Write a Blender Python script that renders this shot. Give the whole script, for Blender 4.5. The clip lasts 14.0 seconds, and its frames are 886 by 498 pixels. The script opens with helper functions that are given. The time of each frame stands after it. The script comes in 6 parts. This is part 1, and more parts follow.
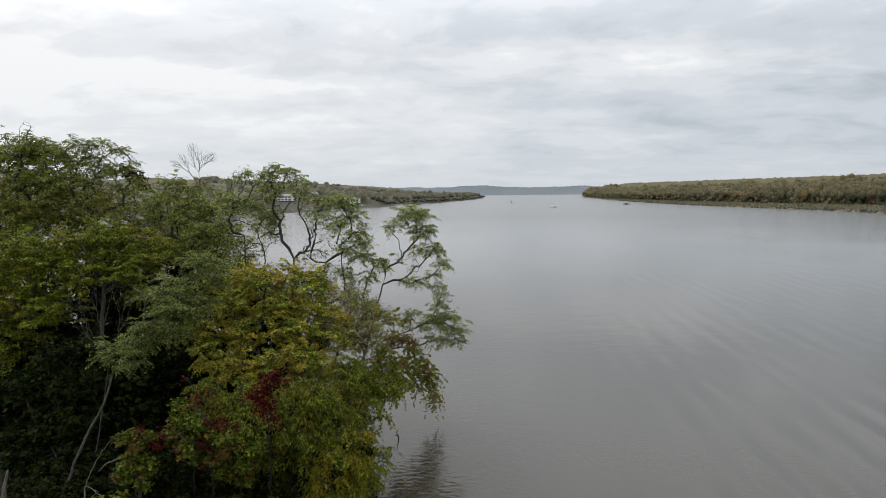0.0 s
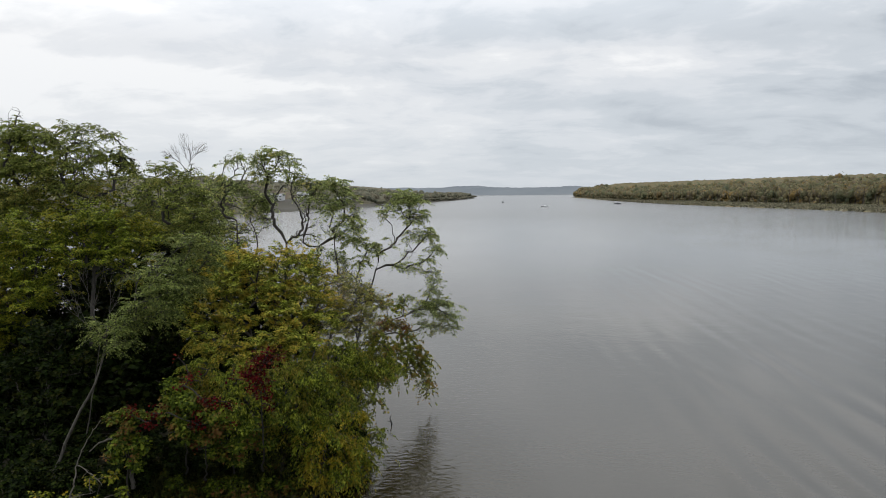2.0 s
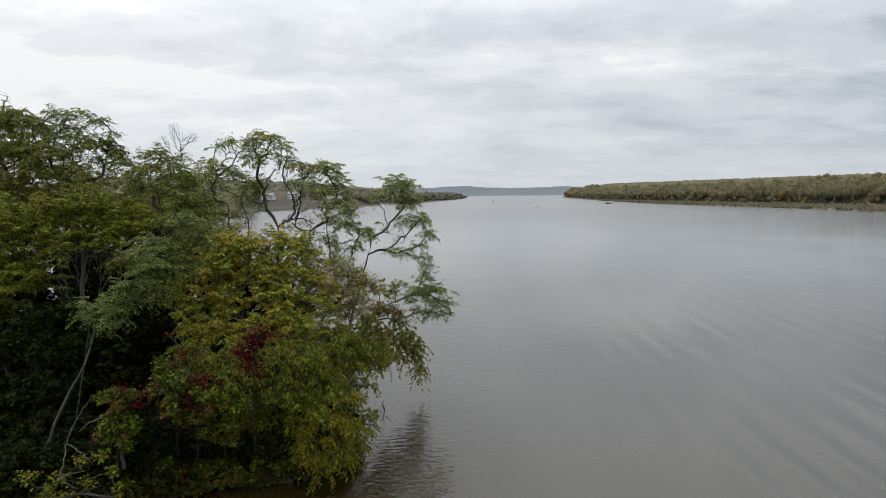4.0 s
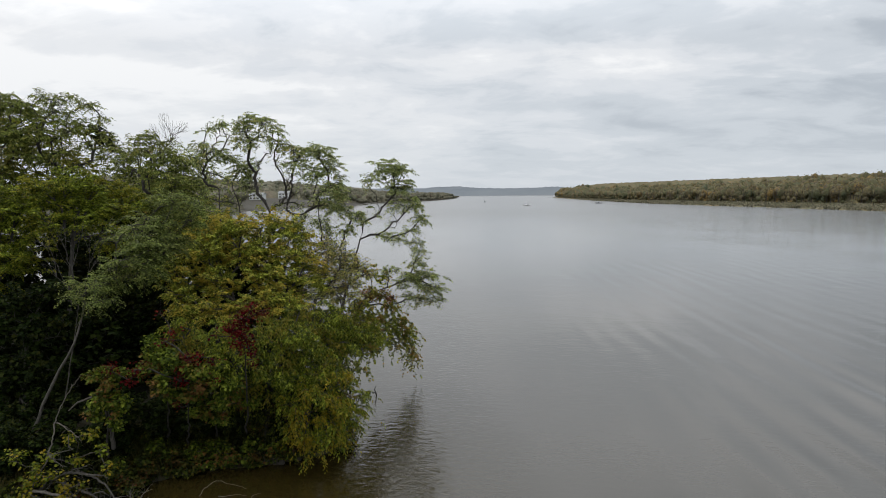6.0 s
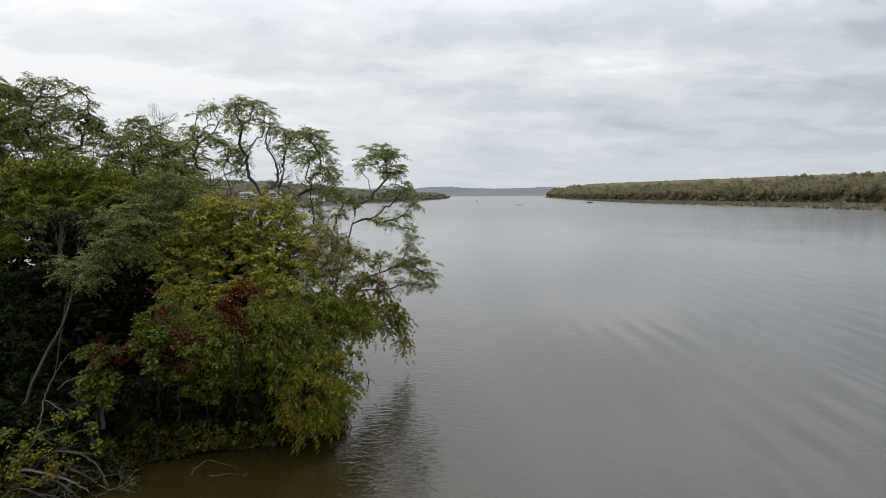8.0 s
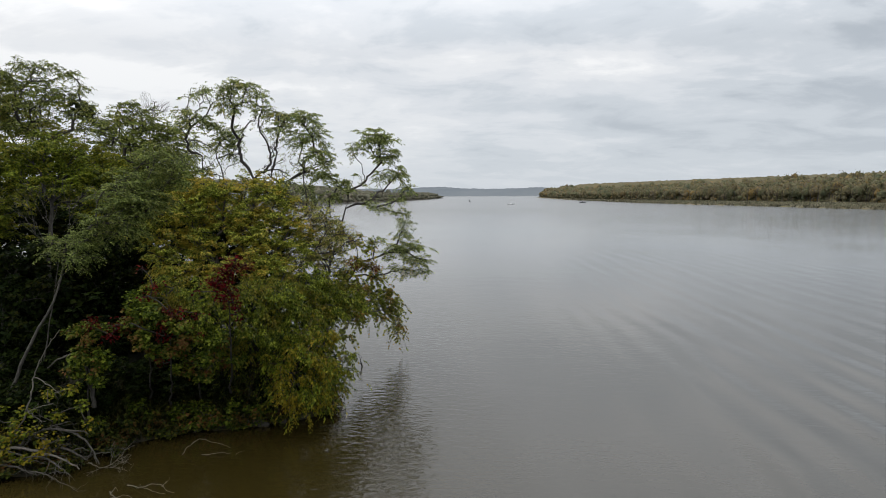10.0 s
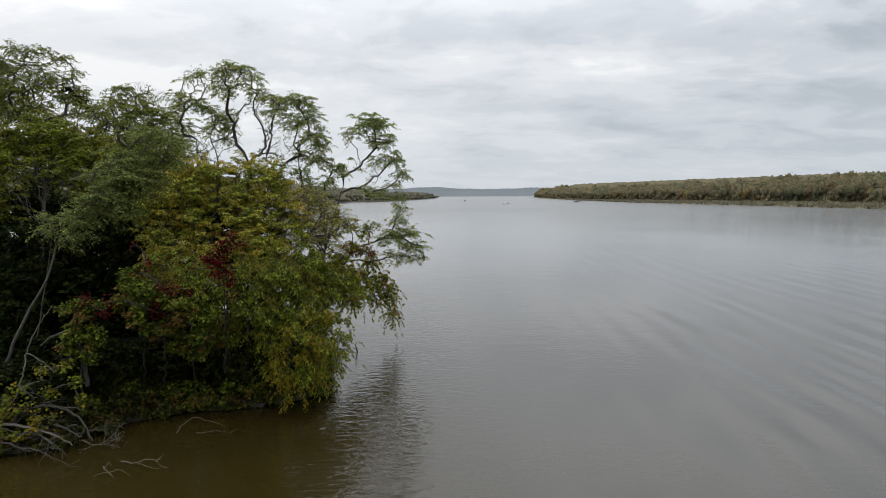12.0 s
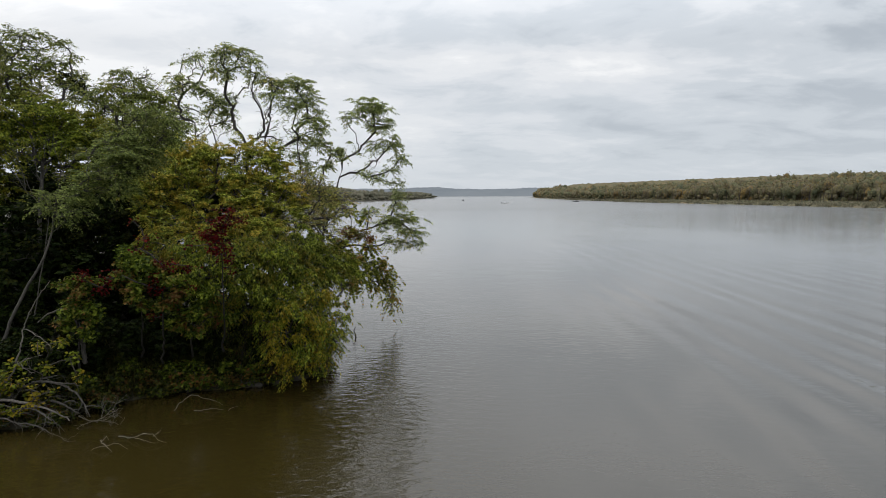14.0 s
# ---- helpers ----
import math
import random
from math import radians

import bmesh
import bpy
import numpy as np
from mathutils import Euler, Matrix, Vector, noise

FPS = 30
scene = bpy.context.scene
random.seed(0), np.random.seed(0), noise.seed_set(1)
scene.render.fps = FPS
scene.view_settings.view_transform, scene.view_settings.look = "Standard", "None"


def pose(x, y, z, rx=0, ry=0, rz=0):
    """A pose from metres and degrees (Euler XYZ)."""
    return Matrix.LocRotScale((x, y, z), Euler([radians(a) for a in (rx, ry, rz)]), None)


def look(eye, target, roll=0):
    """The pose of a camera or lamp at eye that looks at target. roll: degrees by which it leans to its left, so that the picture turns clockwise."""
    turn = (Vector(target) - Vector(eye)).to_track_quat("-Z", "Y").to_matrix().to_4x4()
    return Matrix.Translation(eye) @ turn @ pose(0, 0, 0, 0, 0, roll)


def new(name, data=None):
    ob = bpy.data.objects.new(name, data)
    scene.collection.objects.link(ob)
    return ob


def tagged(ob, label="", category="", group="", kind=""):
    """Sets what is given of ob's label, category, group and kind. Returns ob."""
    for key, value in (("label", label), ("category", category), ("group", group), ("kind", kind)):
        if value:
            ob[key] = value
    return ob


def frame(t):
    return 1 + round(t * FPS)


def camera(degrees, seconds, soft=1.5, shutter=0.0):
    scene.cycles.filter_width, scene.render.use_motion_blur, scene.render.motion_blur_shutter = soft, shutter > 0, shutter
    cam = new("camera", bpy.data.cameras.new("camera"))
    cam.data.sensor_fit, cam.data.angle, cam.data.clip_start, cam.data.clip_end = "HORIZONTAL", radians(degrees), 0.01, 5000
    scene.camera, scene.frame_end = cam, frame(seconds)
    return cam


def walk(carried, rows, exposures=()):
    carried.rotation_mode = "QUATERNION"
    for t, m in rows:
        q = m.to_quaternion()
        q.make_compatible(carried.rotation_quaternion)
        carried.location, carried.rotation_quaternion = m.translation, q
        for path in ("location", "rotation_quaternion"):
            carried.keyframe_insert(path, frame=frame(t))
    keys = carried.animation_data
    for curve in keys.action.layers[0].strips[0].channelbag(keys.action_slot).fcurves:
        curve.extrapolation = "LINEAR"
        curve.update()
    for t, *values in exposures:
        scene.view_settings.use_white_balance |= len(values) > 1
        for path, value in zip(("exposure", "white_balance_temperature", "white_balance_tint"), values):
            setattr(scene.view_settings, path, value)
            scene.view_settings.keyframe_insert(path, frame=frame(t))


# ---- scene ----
cam = camera(69.4, 14.0, soft=0.9)
# seconds, eye x y z, heading, pitch, lean in degrees
PATH = [
    (0, 0.392, 0.092, 11.556, -3.807, -5.000, -0.490),
    (0.5, 0.366, 0.084, 11.376, -3.613, -4.991, -0.490),
    (1, 0.341, 0.075, 11.197, -3.418, -4.982, -0.485),
    (1.5, 0.318, 0.068, 11.017, -3.221, -4.974, -0.480),
    (2, 0.297, 0.060, 10.838, -3.022, -4.965, -0.475),
    (2.5, 0.276, 0.054, 10.658, -2.823, -4.957, -0.470),
    (3, 0.257, 0.048, 10.479, -2.622, -4.949, -0.465),
    (3.5, 0.240, 0.042, 10.299, -2.421, -4.941, -0.460),
    (4, 0.223, 0.037, 10.120, -2.219, -4.933, -0.455),
    (4.5, 0.208, 0.032, 9.940, -2.018, -4.925, -0.445),
    (5, 0.194, 0.028, 9.761, -1.818, -4.918, -0.440),
    (5.5, 0.181, 0.024, 9.581, -1.620, -4.910, -0.430),
    (6, 0.169, 0.020, 9.402, -1.424, -4.903, -0.425),
    (6.5, 0.157, 0.017, 9.223, -1.231, -4.896, -0.415),
    (7, 0.147, 0.014, 9.044, -1.043, -4.889, -0.405),
    (7.5, 0.138, 0.011, 8.865, -0.859, -4.883, -0.395),
    (8, 0.129, 0.008, 8.686, -0.681, -4.876, -0.385),
    (8.5, 0.121, 0.005, 8.507, -0.510, -4.870, -0.375),
    (9, 0.113, 0.003, 8.329, -0.347, -4.863, -0.365),
    (9.5, 0.106, 0.000, 8.151, -0.194, -4.857, -0.350),
    (10, 0.100, -0.002, 7.972, -0.052, -4.851, -0.340),
    (10.5, 0.094, -0.005, 7.795, 0.079, -4.846, -0.330),
    (11, 0.088, -0.007, 7.617, 0.195, -4.840, -0.315),
    (11.5, 0.083, -0.010, 7.439, 0.297, -4.835, -0.300),
    (12, 0.078, -0.012, 7.262, 0.383, -4.829, -0.285),
    (12.5, 0.073, -0.015, 7.085, 0.450, -4.824, -0.275),
    (13, 0.069, -0.018, 6.908, 0.497, -4.820, -0.260),
    (13.5, 0.065, -0.021, 6.732, 0.522, -4.815, -0.240),
    (14, 0.060, -0.025, 6.556, 0.524, -4.810, -0.225),
]


def view(x, y, z, heading, pitch, lean):
    h, p = radians(heading), radians(pitch)
    return look((x, y, z), (x + math.sin(h) * math.cos(p), y + math.cos(h) * math.cos(p), z + math.sin(p)), lean)


walk(cam, [(t, view(*row)) for t, *row in PATH])

# ---------------------------------------------------------------- world and sun
SUN_AZ, SUN_EL = radians(-52), radians(48)      # behind the cloud deck, ahead and over the wooded bank


def nd(tree, kind, **values):
    n = tree.nodes.new(kind)
    for k, v in values.items():
        if k in n.inputs:
            n.inputs[k].default_value = v
    return n


def ln(tree, a, b):
    tree.links.new(a, b)


def math_node(tree, op, a, b=None, clamp=False):
    n = tree.nodes.new("ShaderNodeMath")
    n.operation, n.use_clamp = op, clamp
    for i, v in enumerate((a, b)):
        if v is None:
            continue
        if isinstance(v, (int, float)):
            n.inputs[i].default_value = v
        else:
            ln(tree, v, n.inputs[i])
    return n.outputs[0]


def mix_rgb(tree, fac, a, b, blend="MIX"):
    n = tree.nodes.new("ShaderNodeMix")
    n.data_type, n.blend_type = "RGBA", blend
    for sock, v in ((n.inputs[0], fac), (n.inputs[6], a), (n.inputs[7], b)):
        if isinstance(v, (int, float)):
            sock.default_value = v
        elif isinstance(v, tuple):
            sock.default_value = (*v, 1) if len(v) == 3 else v
        else:
            ln(tree, v, sock)
    return n.outputs[2]


def ramp(tree, fac, stops, ease="LINEAR"):
    n = tree.nodes.new("ShaderNodeValToRGB")
    n.color_ramp.interpolation = ease
    el = n.color_ramp.elements
    while len(el) < len(stops):
        el.new(0.5)
    for e, (p, c) in zip(el, stops):
        e.position = p
        e.color = (c, c, c, 1) if isinstance(c, (int, float)) else (*c, 1)
    ln(tree, fac, n.inputs[0])
    return n.outputs[0]


def noise_node(tree, vec, scale, detail=3.0, rough=0.55, distortion=0.0):
    n = nd(tree, "ShaderNodeTexNoise", Scale=scale, Detail=detail, Roughness=rough, Distortion=distortion)
    ln(tree, vec, n.inputs["Vector"])
    return n.outputs[0]


def mapped(tree, vec, scale=(1, 1, 1), rot=(0, 0, 0), loc=(0, 0, 0)):
    n = tree.nodes.new("ShaderNodeMapping")
    n.inputs["Location"].default_value, n.inputs["Rotation"].default_value, n.inputs["Scale"].default_value = loc, rot, scale
    ln(tree, vec, n.inputs["Vector"])
    return n.outputs[0]


def build_world():
    w = bpy.data.worlds.new("overcast_sky")
    scene.world = w
    w.use_nodes = True
    t = w.node_tree
    t.nodes.clear()
    out, bg = t.nodes.new("ShaderNodeOutputWorld"), t.nodes.new("ShaderNodeBackground")
    sky = t.nodes.new("ShaderNodeTexSky")
    sky.sky_type, sky.sun_disc = "NISHITA", False
    sky.sun_elevation, sky.sun_rotation = SUN_EL, SUN_AZ
    clear = mix_rgb(t, 1.0, sky.outputs[0], (0.10, 0.10, 0.10), "MULTIPLY")
    co = t.nodes.new("ShaderNodeTexCoord").outputs["Generated"]
    sep = t.nodes.new("ShaderNodeSeparateXYZ")
    ln(t, co, sep.inputs[0])
    up = math_node(t, "MAXIMUM", sep.outputs[2], 0.0)
    # the deck seen in perspective: a plane of cloud over the river, in long rolls across the view
    low = math_node(t, "ADD", up, 0.19)
    px, py = math_node(t, "DIVIDE", sep.outputs[0], low), math_node(t, "DIVIDE", sep.outputs[1], low)
    comb = t.nodes.new("ShaderNodeCombineXYZ")
    ln(t, px, comb.inputs[0]), ln(t, py, comb.inputs[1])
    deck = comb.outputs[0]
    big = noise_node(t, mapped(t, deck, (0.80, 0.90, 1), (0, 0, 0.08), (3.1, 1.7, 0)), 1.0, 2.0, 0.5, 0.3)
    mid = noise_node(t, mapped(t, deck, (2.0, 2.5, 1), (0, 0, -0.06), (0.4, 5.2, 0)), 1.0, 5.0, 0.58, 0.35)
    fine = noise_node(t, mapped(t, deck, (5.2, 6.6, 1), (0, 0, 0.05), (7.7, 0.3, 0)), 1.0, 4.0, 0.6, 0.3)
    v = math_node(t, "ADD", math_node(t, "MULTIPLY", big, 0.36), math_node(t, "MULTIPLY", mid, 0.60))
    v = math_node(t, "ADD", v, math_node(t, "MULTIPLY", fine, 0.17))
    # thinner cloud towards the hidden sun, heavier on the other side of the river
    lit = math_node(t, "MULTIPLY", sep.outputs[0], -0.29)
    v = math_node(t, "ADD", v, math_node(t, "SUBTRACT", lit, 0.040))
    v = math_node(t, "ADD", v, math_node(t, "MULTIPLY", up, 0.16))
    # long thin rents in the deck, and the heavy bases between them
    ahead = math_node(t, "DIVIDE", sep.outputs[0], math_node(t, "MAXIMUM", sep.outputs[1], 0.05))
    torn = math_node(t, "ADD", math_node(t, "MULTIPLY", fine, 1.5), math_node(t, "MULTIPLY", mid, 0.9))
    for side, rise_, wide, tall, much in ((-0.62, 0.172, 0.30, 0.014, 0.16), (-0.36, 0.160, 0.16, 0.009, 0.17), (0.21, 0.185, 0.07, 0.016, 0.16), (0.34, 0.178, 0.10, 0.012, 0.12), (0.64, 0.228, 0.07, 0.014, 0.17), (0.05, 0.205, 0.22, 0.012, 0.07),
                                          (0.20, 0.132, 0.16, 0.020, -0.13), (0.30, 0.100, 0.16, 0.014, -0.12), (0.05, 0.24, 0.25, 0.018, -0.06), (0.60, 0.130, 0.14, 0.018, -0.05)):
        dx = math_node(t, "DIVIDE", math_node(t, "SUBTRACT", ahead, side), wide)
        dz = math_node(t, "DIVIDE", math_node(t, "SUBTRACT", up, rise_), tall)
        fall = math_node(t, "EXPONENT", math_node(t, "MULTIPLY", math_node(t, "ADD", math_node(t, "MULTIPLY", dx, dx), math_node(t, "MULTIPLY", dz, dz)), -1.0))
        v = math_node(t, "ADD", v, math_node(t, "MULTIPLY", math_node(t, "MULTIPLY", fall, torn), much * 0.85))
    cloud = ramp(t, v, [(0.27, (0.47, 0.515, 0.568)), (0.43, (0.625, 0.668, 0.716)), (0.54, (0.748, 0.776, 0.814)), (0.63, (0.83, 0.847, 0.872)), (0.76, (0.96, 0.965, 0.972))], "EASE")
    # pale haze along the horizon
    haze = ramp(t, up, [(0.0, 0.75), (0.10, 0.22), (0.22, 0.0)])
    cloud = mix_rgb(t, haze, cloud, (0.595, 0.645, 0.700))
    # an overcast sky grows brighter towards the zenith
    lift = math_node(t, "ADD", math_node(t, "MULTIPLY", math_node(t, "MAXIMUM", math_node(t, "SUBTRACT", up, 0.21), 0.0), 2.9), 1.0)
    lift = math_node(t, "MINIMUM", lift, 2.1)
    n = t.nodes.new("ShaderNodeVectorMath")
    n.operation = "SCALE"
    ln(t, cloud, n.inputs[0]), ln(t, lift, n.inputs["Scale"])
    full = mix_rgb(t, 0.96, clear, n.outputs[0])
    ln(t, full, bg.inputs[0])
    bg.inputs[1].default_value = 1.0
    ln(t, bg.outputs[0], out.inputs[0])


build_world()
sun = new("sun", bpy.data.lights.new("sun", "SUN"))
sun.data.energy, sun.data.angle, sun.data.color = 0.6, radians(30), (1.0, 0.96, 0.9)
sun.matrix_world = look((0, 0, 60), (0 - 10 * math.sin(SUN_AZ) * math.cos(SUN_EL), -10 * math.cos(SUN_AZ) * math.cos(SUN_EL), 60 - 10 * math.sin(SUN_EL)))

# ---------------------------------------------------------------- materials


def material(name):
    m = bpy.data.materials.new(name)
    m.use_nodes = True
    t = m.node_tree
    b = t.nodes["Principled BSDF"]
    co = t.nodes.new("ShaderNodeTexCoord").outputs["Object"]
    return m, t, b, co


def bump(tree, height, strength, distance, bsdf):
    n = nd(tree, "ShaderNodeBump", Strength=strength, Distance=distance)
    ln(tree, height, n.inputs["Height"])
    ln(tree, n.outputs[0], bsdf.inputs["Normal"])


def leaf_material(name, greens, turned, share=0.35, patch=0.6, translucent=0.35, rough=0.6, gloss=0.15):
    """Leaves: each leaf its own shade of the greens; patches of the crown turn to the autumn colours."""
    m, t, b, co = material(name)
    geo = t.nodes.new("ShaderNodeNewGeometry")
    rnd = geo.outputs["Random Per Island"]
    a = mix_rgb(t, 1.0, ramp(t, rnd, greens), ramp(t, rnd, [(0.0, 0.50), (1.0, 1.38)]), "MULTIPLY")
    c = ramp(t, rnd, turned)
    n = noise_node(t, co, patch, 3.0, 0.6)
    k = math_node(t, "ADD", n, math_node(t, "MULTIPLY", math_node(t, "SUBTRACT", rnd, 0.5), 0.22))
    f = ramp(t, k, [(max(0.0, 0.64 - share * 0.5), 0.0), (max(0.1, 0.78 - share * 0.5), 1.0)])
    col = mix_rgb(t, f, a, c)
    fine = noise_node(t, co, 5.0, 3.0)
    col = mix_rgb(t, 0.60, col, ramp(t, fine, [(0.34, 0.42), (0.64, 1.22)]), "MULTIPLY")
    ln(t, col, b.inputs["Base Color"])
    b.inputs["Roughness"].default_value = rough
    b.inputs["Specular IOR Level"].default_value = gloss
    tr = t.nodes.new("ShaderNodeBsdfTranslucent")
    ln(t, col, tr.inputs[0])
    mixed = nd(t, "ShaderNodeMixShader", Fac=translucent)
    ln(t, b.outputs[0], mixed.inputs[1]), ln(t, tr.outputs[0], mixed.inputs[2])
    ln(t, mixed.outputs[0], t.nodes["Material Output"].inputs[0])
    return m


def bark_material(name, dark, pale, scale=6.0):
    m, t, b, co = material(name)
    n = noise_node(t, mapped(t, co, (1, 1, 0.25)), scale * 3, 6.0, 0.65, 0.6)
    big = noise_node(t, co, scale * 0.25, 3.0)
    col = mix_rgb(t, ramp(t, n, [(0.35, 0.0), (0.65, 1.0)]), dark, pale)
    col = mix_rgb(t, 0.6, col, ramp(t, big, [(0.3, 0.5), (0.7, 1.0)]), "MULTIPLY")
    ln(t, col, b.inputs["Base Color"])
    b.inputs["Roughness"].default_value = 0.9
    bump(t, n, 0.8, 0.02, b)
    return m


def plain_material(name, colour, rough=0.6, vary=0.25, scale=2.0, metal=0.0):
    m, t, b, co = material(name)
    n = noise_node(t, co, scale, 5.0, 0.6)
    fine = noise_node(t, co, scale * 14, 3.0)
    f = math_node(t, "ADD", math_node(t, "MULTIPLY", n, 0.7), math_node(t, "MULTIPLY", fine, 0.3))
    col = mix_rgb(t, 1.0, colour, ramp(t, f, [(0.3, 1 - vary), (0.7, 1.0)]), "MULTIPLY")
    ln(t, col, b.inputs["Base Color"])
    b.inputs["Roughness"].default_value, b.inputs["Metallic"].default_value = rough, metal
    bump(t, fine, 0.15, 0.01, b)
    return m


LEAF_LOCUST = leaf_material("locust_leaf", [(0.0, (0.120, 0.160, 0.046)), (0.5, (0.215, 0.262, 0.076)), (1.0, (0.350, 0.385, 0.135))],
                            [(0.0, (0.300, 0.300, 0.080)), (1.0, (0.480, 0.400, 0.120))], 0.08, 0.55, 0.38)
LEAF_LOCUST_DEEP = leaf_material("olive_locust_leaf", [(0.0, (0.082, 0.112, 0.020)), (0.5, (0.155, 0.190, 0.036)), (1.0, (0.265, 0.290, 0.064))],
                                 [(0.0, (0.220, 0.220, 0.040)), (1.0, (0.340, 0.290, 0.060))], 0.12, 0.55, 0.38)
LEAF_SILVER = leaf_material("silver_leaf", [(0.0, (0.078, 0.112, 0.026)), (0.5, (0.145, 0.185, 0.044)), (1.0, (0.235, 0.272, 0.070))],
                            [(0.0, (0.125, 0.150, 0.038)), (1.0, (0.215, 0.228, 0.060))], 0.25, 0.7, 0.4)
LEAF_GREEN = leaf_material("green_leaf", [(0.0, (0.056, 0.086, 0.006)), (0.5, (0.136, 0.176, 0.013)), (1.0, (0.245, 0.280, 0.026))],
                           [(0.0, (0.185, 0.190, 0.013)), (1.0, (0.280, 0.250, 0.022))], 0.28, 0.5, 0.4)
# near-black green: the wood's inner shade put into leaf colour; also dark ivy
LEAF_SHADE_IVY = leaf_material("shade_and_ivy_leaf", [(0.0, (0.004, 0.010, 0.001)), (0.5, (0.009, 0.017, 0.002)), (1.0, (0.018, 0.028, 0.004))],
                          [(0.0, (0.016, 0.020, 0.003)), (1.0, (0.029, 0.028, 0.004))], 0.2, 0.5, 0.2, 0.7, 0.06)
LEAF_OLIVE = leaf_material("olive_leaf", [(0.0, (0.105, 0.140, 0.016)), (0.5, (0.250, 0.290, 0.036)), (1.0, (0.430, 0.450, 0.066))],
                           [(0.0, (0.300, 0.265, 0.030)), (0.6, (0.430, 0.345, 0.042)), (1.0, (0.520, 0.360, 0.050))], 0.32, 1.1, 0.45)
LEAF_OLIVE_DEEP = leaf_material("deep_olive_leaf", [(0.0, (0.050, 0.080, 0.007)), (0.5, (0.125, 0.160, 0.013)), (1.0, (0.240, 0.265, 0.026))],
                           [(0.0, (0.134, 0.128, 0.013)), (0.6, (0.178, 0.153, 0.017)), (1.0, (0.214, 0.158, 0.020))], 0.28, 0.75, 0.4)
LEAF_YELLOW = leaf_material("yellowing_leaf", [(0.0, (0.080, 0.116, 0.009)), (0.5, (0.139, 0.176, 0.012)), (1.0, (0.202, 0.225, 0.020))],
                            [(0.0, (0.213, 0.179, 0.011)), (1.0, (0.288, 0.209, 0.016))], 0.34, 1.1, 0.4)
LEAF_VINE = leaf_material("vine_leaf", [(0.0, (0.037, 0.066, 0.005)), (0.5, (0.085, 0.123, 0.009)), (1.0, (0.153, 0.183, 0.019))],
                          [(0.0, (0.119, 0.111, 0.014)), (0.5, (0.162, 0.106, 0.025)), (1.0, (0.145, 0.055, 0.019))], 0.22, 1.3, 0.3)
# the vine leaf's colours about halved, to paint in shade along the bank
LEAF_VINE_SHADED = leaf_material("shaded_vine_leaf", [(0.0, (0.016, 0.028, 0.003)), (0.5, (0.040, 0.056, 0.005)), (1.0, (0.085, 0.098, 0.010))],
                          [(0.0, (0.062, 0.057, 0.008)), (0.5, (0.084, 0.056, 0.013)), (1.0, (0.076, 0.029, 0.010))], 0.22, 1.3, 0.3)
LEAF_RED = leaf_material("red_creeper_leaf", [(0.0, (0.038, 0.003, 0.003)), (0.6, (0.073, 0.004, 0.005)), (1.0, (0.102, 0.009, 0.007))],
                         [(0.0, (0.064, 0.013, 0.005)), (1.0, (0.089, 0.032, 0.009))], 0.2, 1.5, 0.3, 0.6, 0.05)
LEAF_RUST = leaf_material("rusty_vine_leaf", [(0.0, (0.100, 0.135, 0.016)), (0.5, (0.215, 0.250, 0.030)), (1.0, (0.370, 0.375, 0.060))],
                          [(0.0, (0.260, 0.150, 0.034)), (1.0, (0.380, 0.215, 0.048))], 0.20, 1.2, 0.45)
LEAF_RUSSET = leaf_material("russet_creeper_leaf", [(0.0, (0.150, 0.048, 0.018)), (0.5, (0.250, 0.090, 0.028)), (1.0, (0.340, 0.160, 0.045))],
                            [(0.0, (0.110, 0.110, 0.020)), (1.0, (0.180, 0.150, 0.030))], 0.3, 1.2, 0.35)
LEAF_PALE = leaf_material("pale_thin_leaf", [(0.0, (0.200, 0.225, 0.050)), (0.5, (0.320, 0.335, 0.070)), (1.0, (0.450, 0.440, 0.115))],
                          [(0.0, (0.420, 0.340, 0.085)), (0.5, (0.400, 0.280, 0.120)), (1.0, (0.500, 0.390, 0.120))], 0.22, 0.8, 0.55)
BARK_DARK = bark_material("dark_bark", (0.024, 0.021, 0.018), (0.065, 0.058, 0.048))
BARK_GREY = bark_material("grey_bark", (0.028, 0.025, 0.021), (0.088, 0.080, 0.066))
BARK_PALE = bark_material("bleached_wood", (0.066, 0.060, 0.050), (0.175, 0.158, 0.134))
# darker bark copy: the shade under the boughs put into the colour
BARK_SHADE = bark_material("shade_dark_bark", (0.012, 0.010, 0.008), (0.032, 0.028, 0.022))
TWIG = bark_material("twig_bark", (0.03, 0.025, 0.02), (0.085, 0.074, 0.06))

# ---------------------------------------------------------------- mesh helpers
rng = np.random.default_rng(7)


def mesh_from(name, verts, faces, mats, smooth=False, slots=None):
    """verts (n,3); faces: a list of (m,k) integer arrays."""
    me = bpy.data.meshes.new(name)
    faces = [np.asarray(f, np.int32) for f in faces if len(f)]
    verts = np.asarray(verts, np.float32)
    me.vertices.add(len(verts))
    me.vertices.foreach_set("co", verts.ravel())
    loops = np.concatenate([f.ravel() for f in faces])
    sizes = np.concatenate([np.full(len(f), f.shape[1], np.int32) for f in faces])
    me.loops.add(len(loops))
    me.loops.foreach_set("vertex_index", loops)
    me.polygons.add(len(sizes))
    me.polygons.foreach_set("loop_start", np.concatenate([[0], np.cumsum(sizes)[:-1]]).astype(np.int32))
    for m in mats:
        me.materials.append(m)
    if slots is not None:
        me.polygons.foreach_set("material_index", np.asarray(slots, np.int32))
    me.polygons.foreach_set("use_smooth", np.full(len(sizes), smooth, bool))
    me.update(calc_edges=True)
    me.validate()
    return me


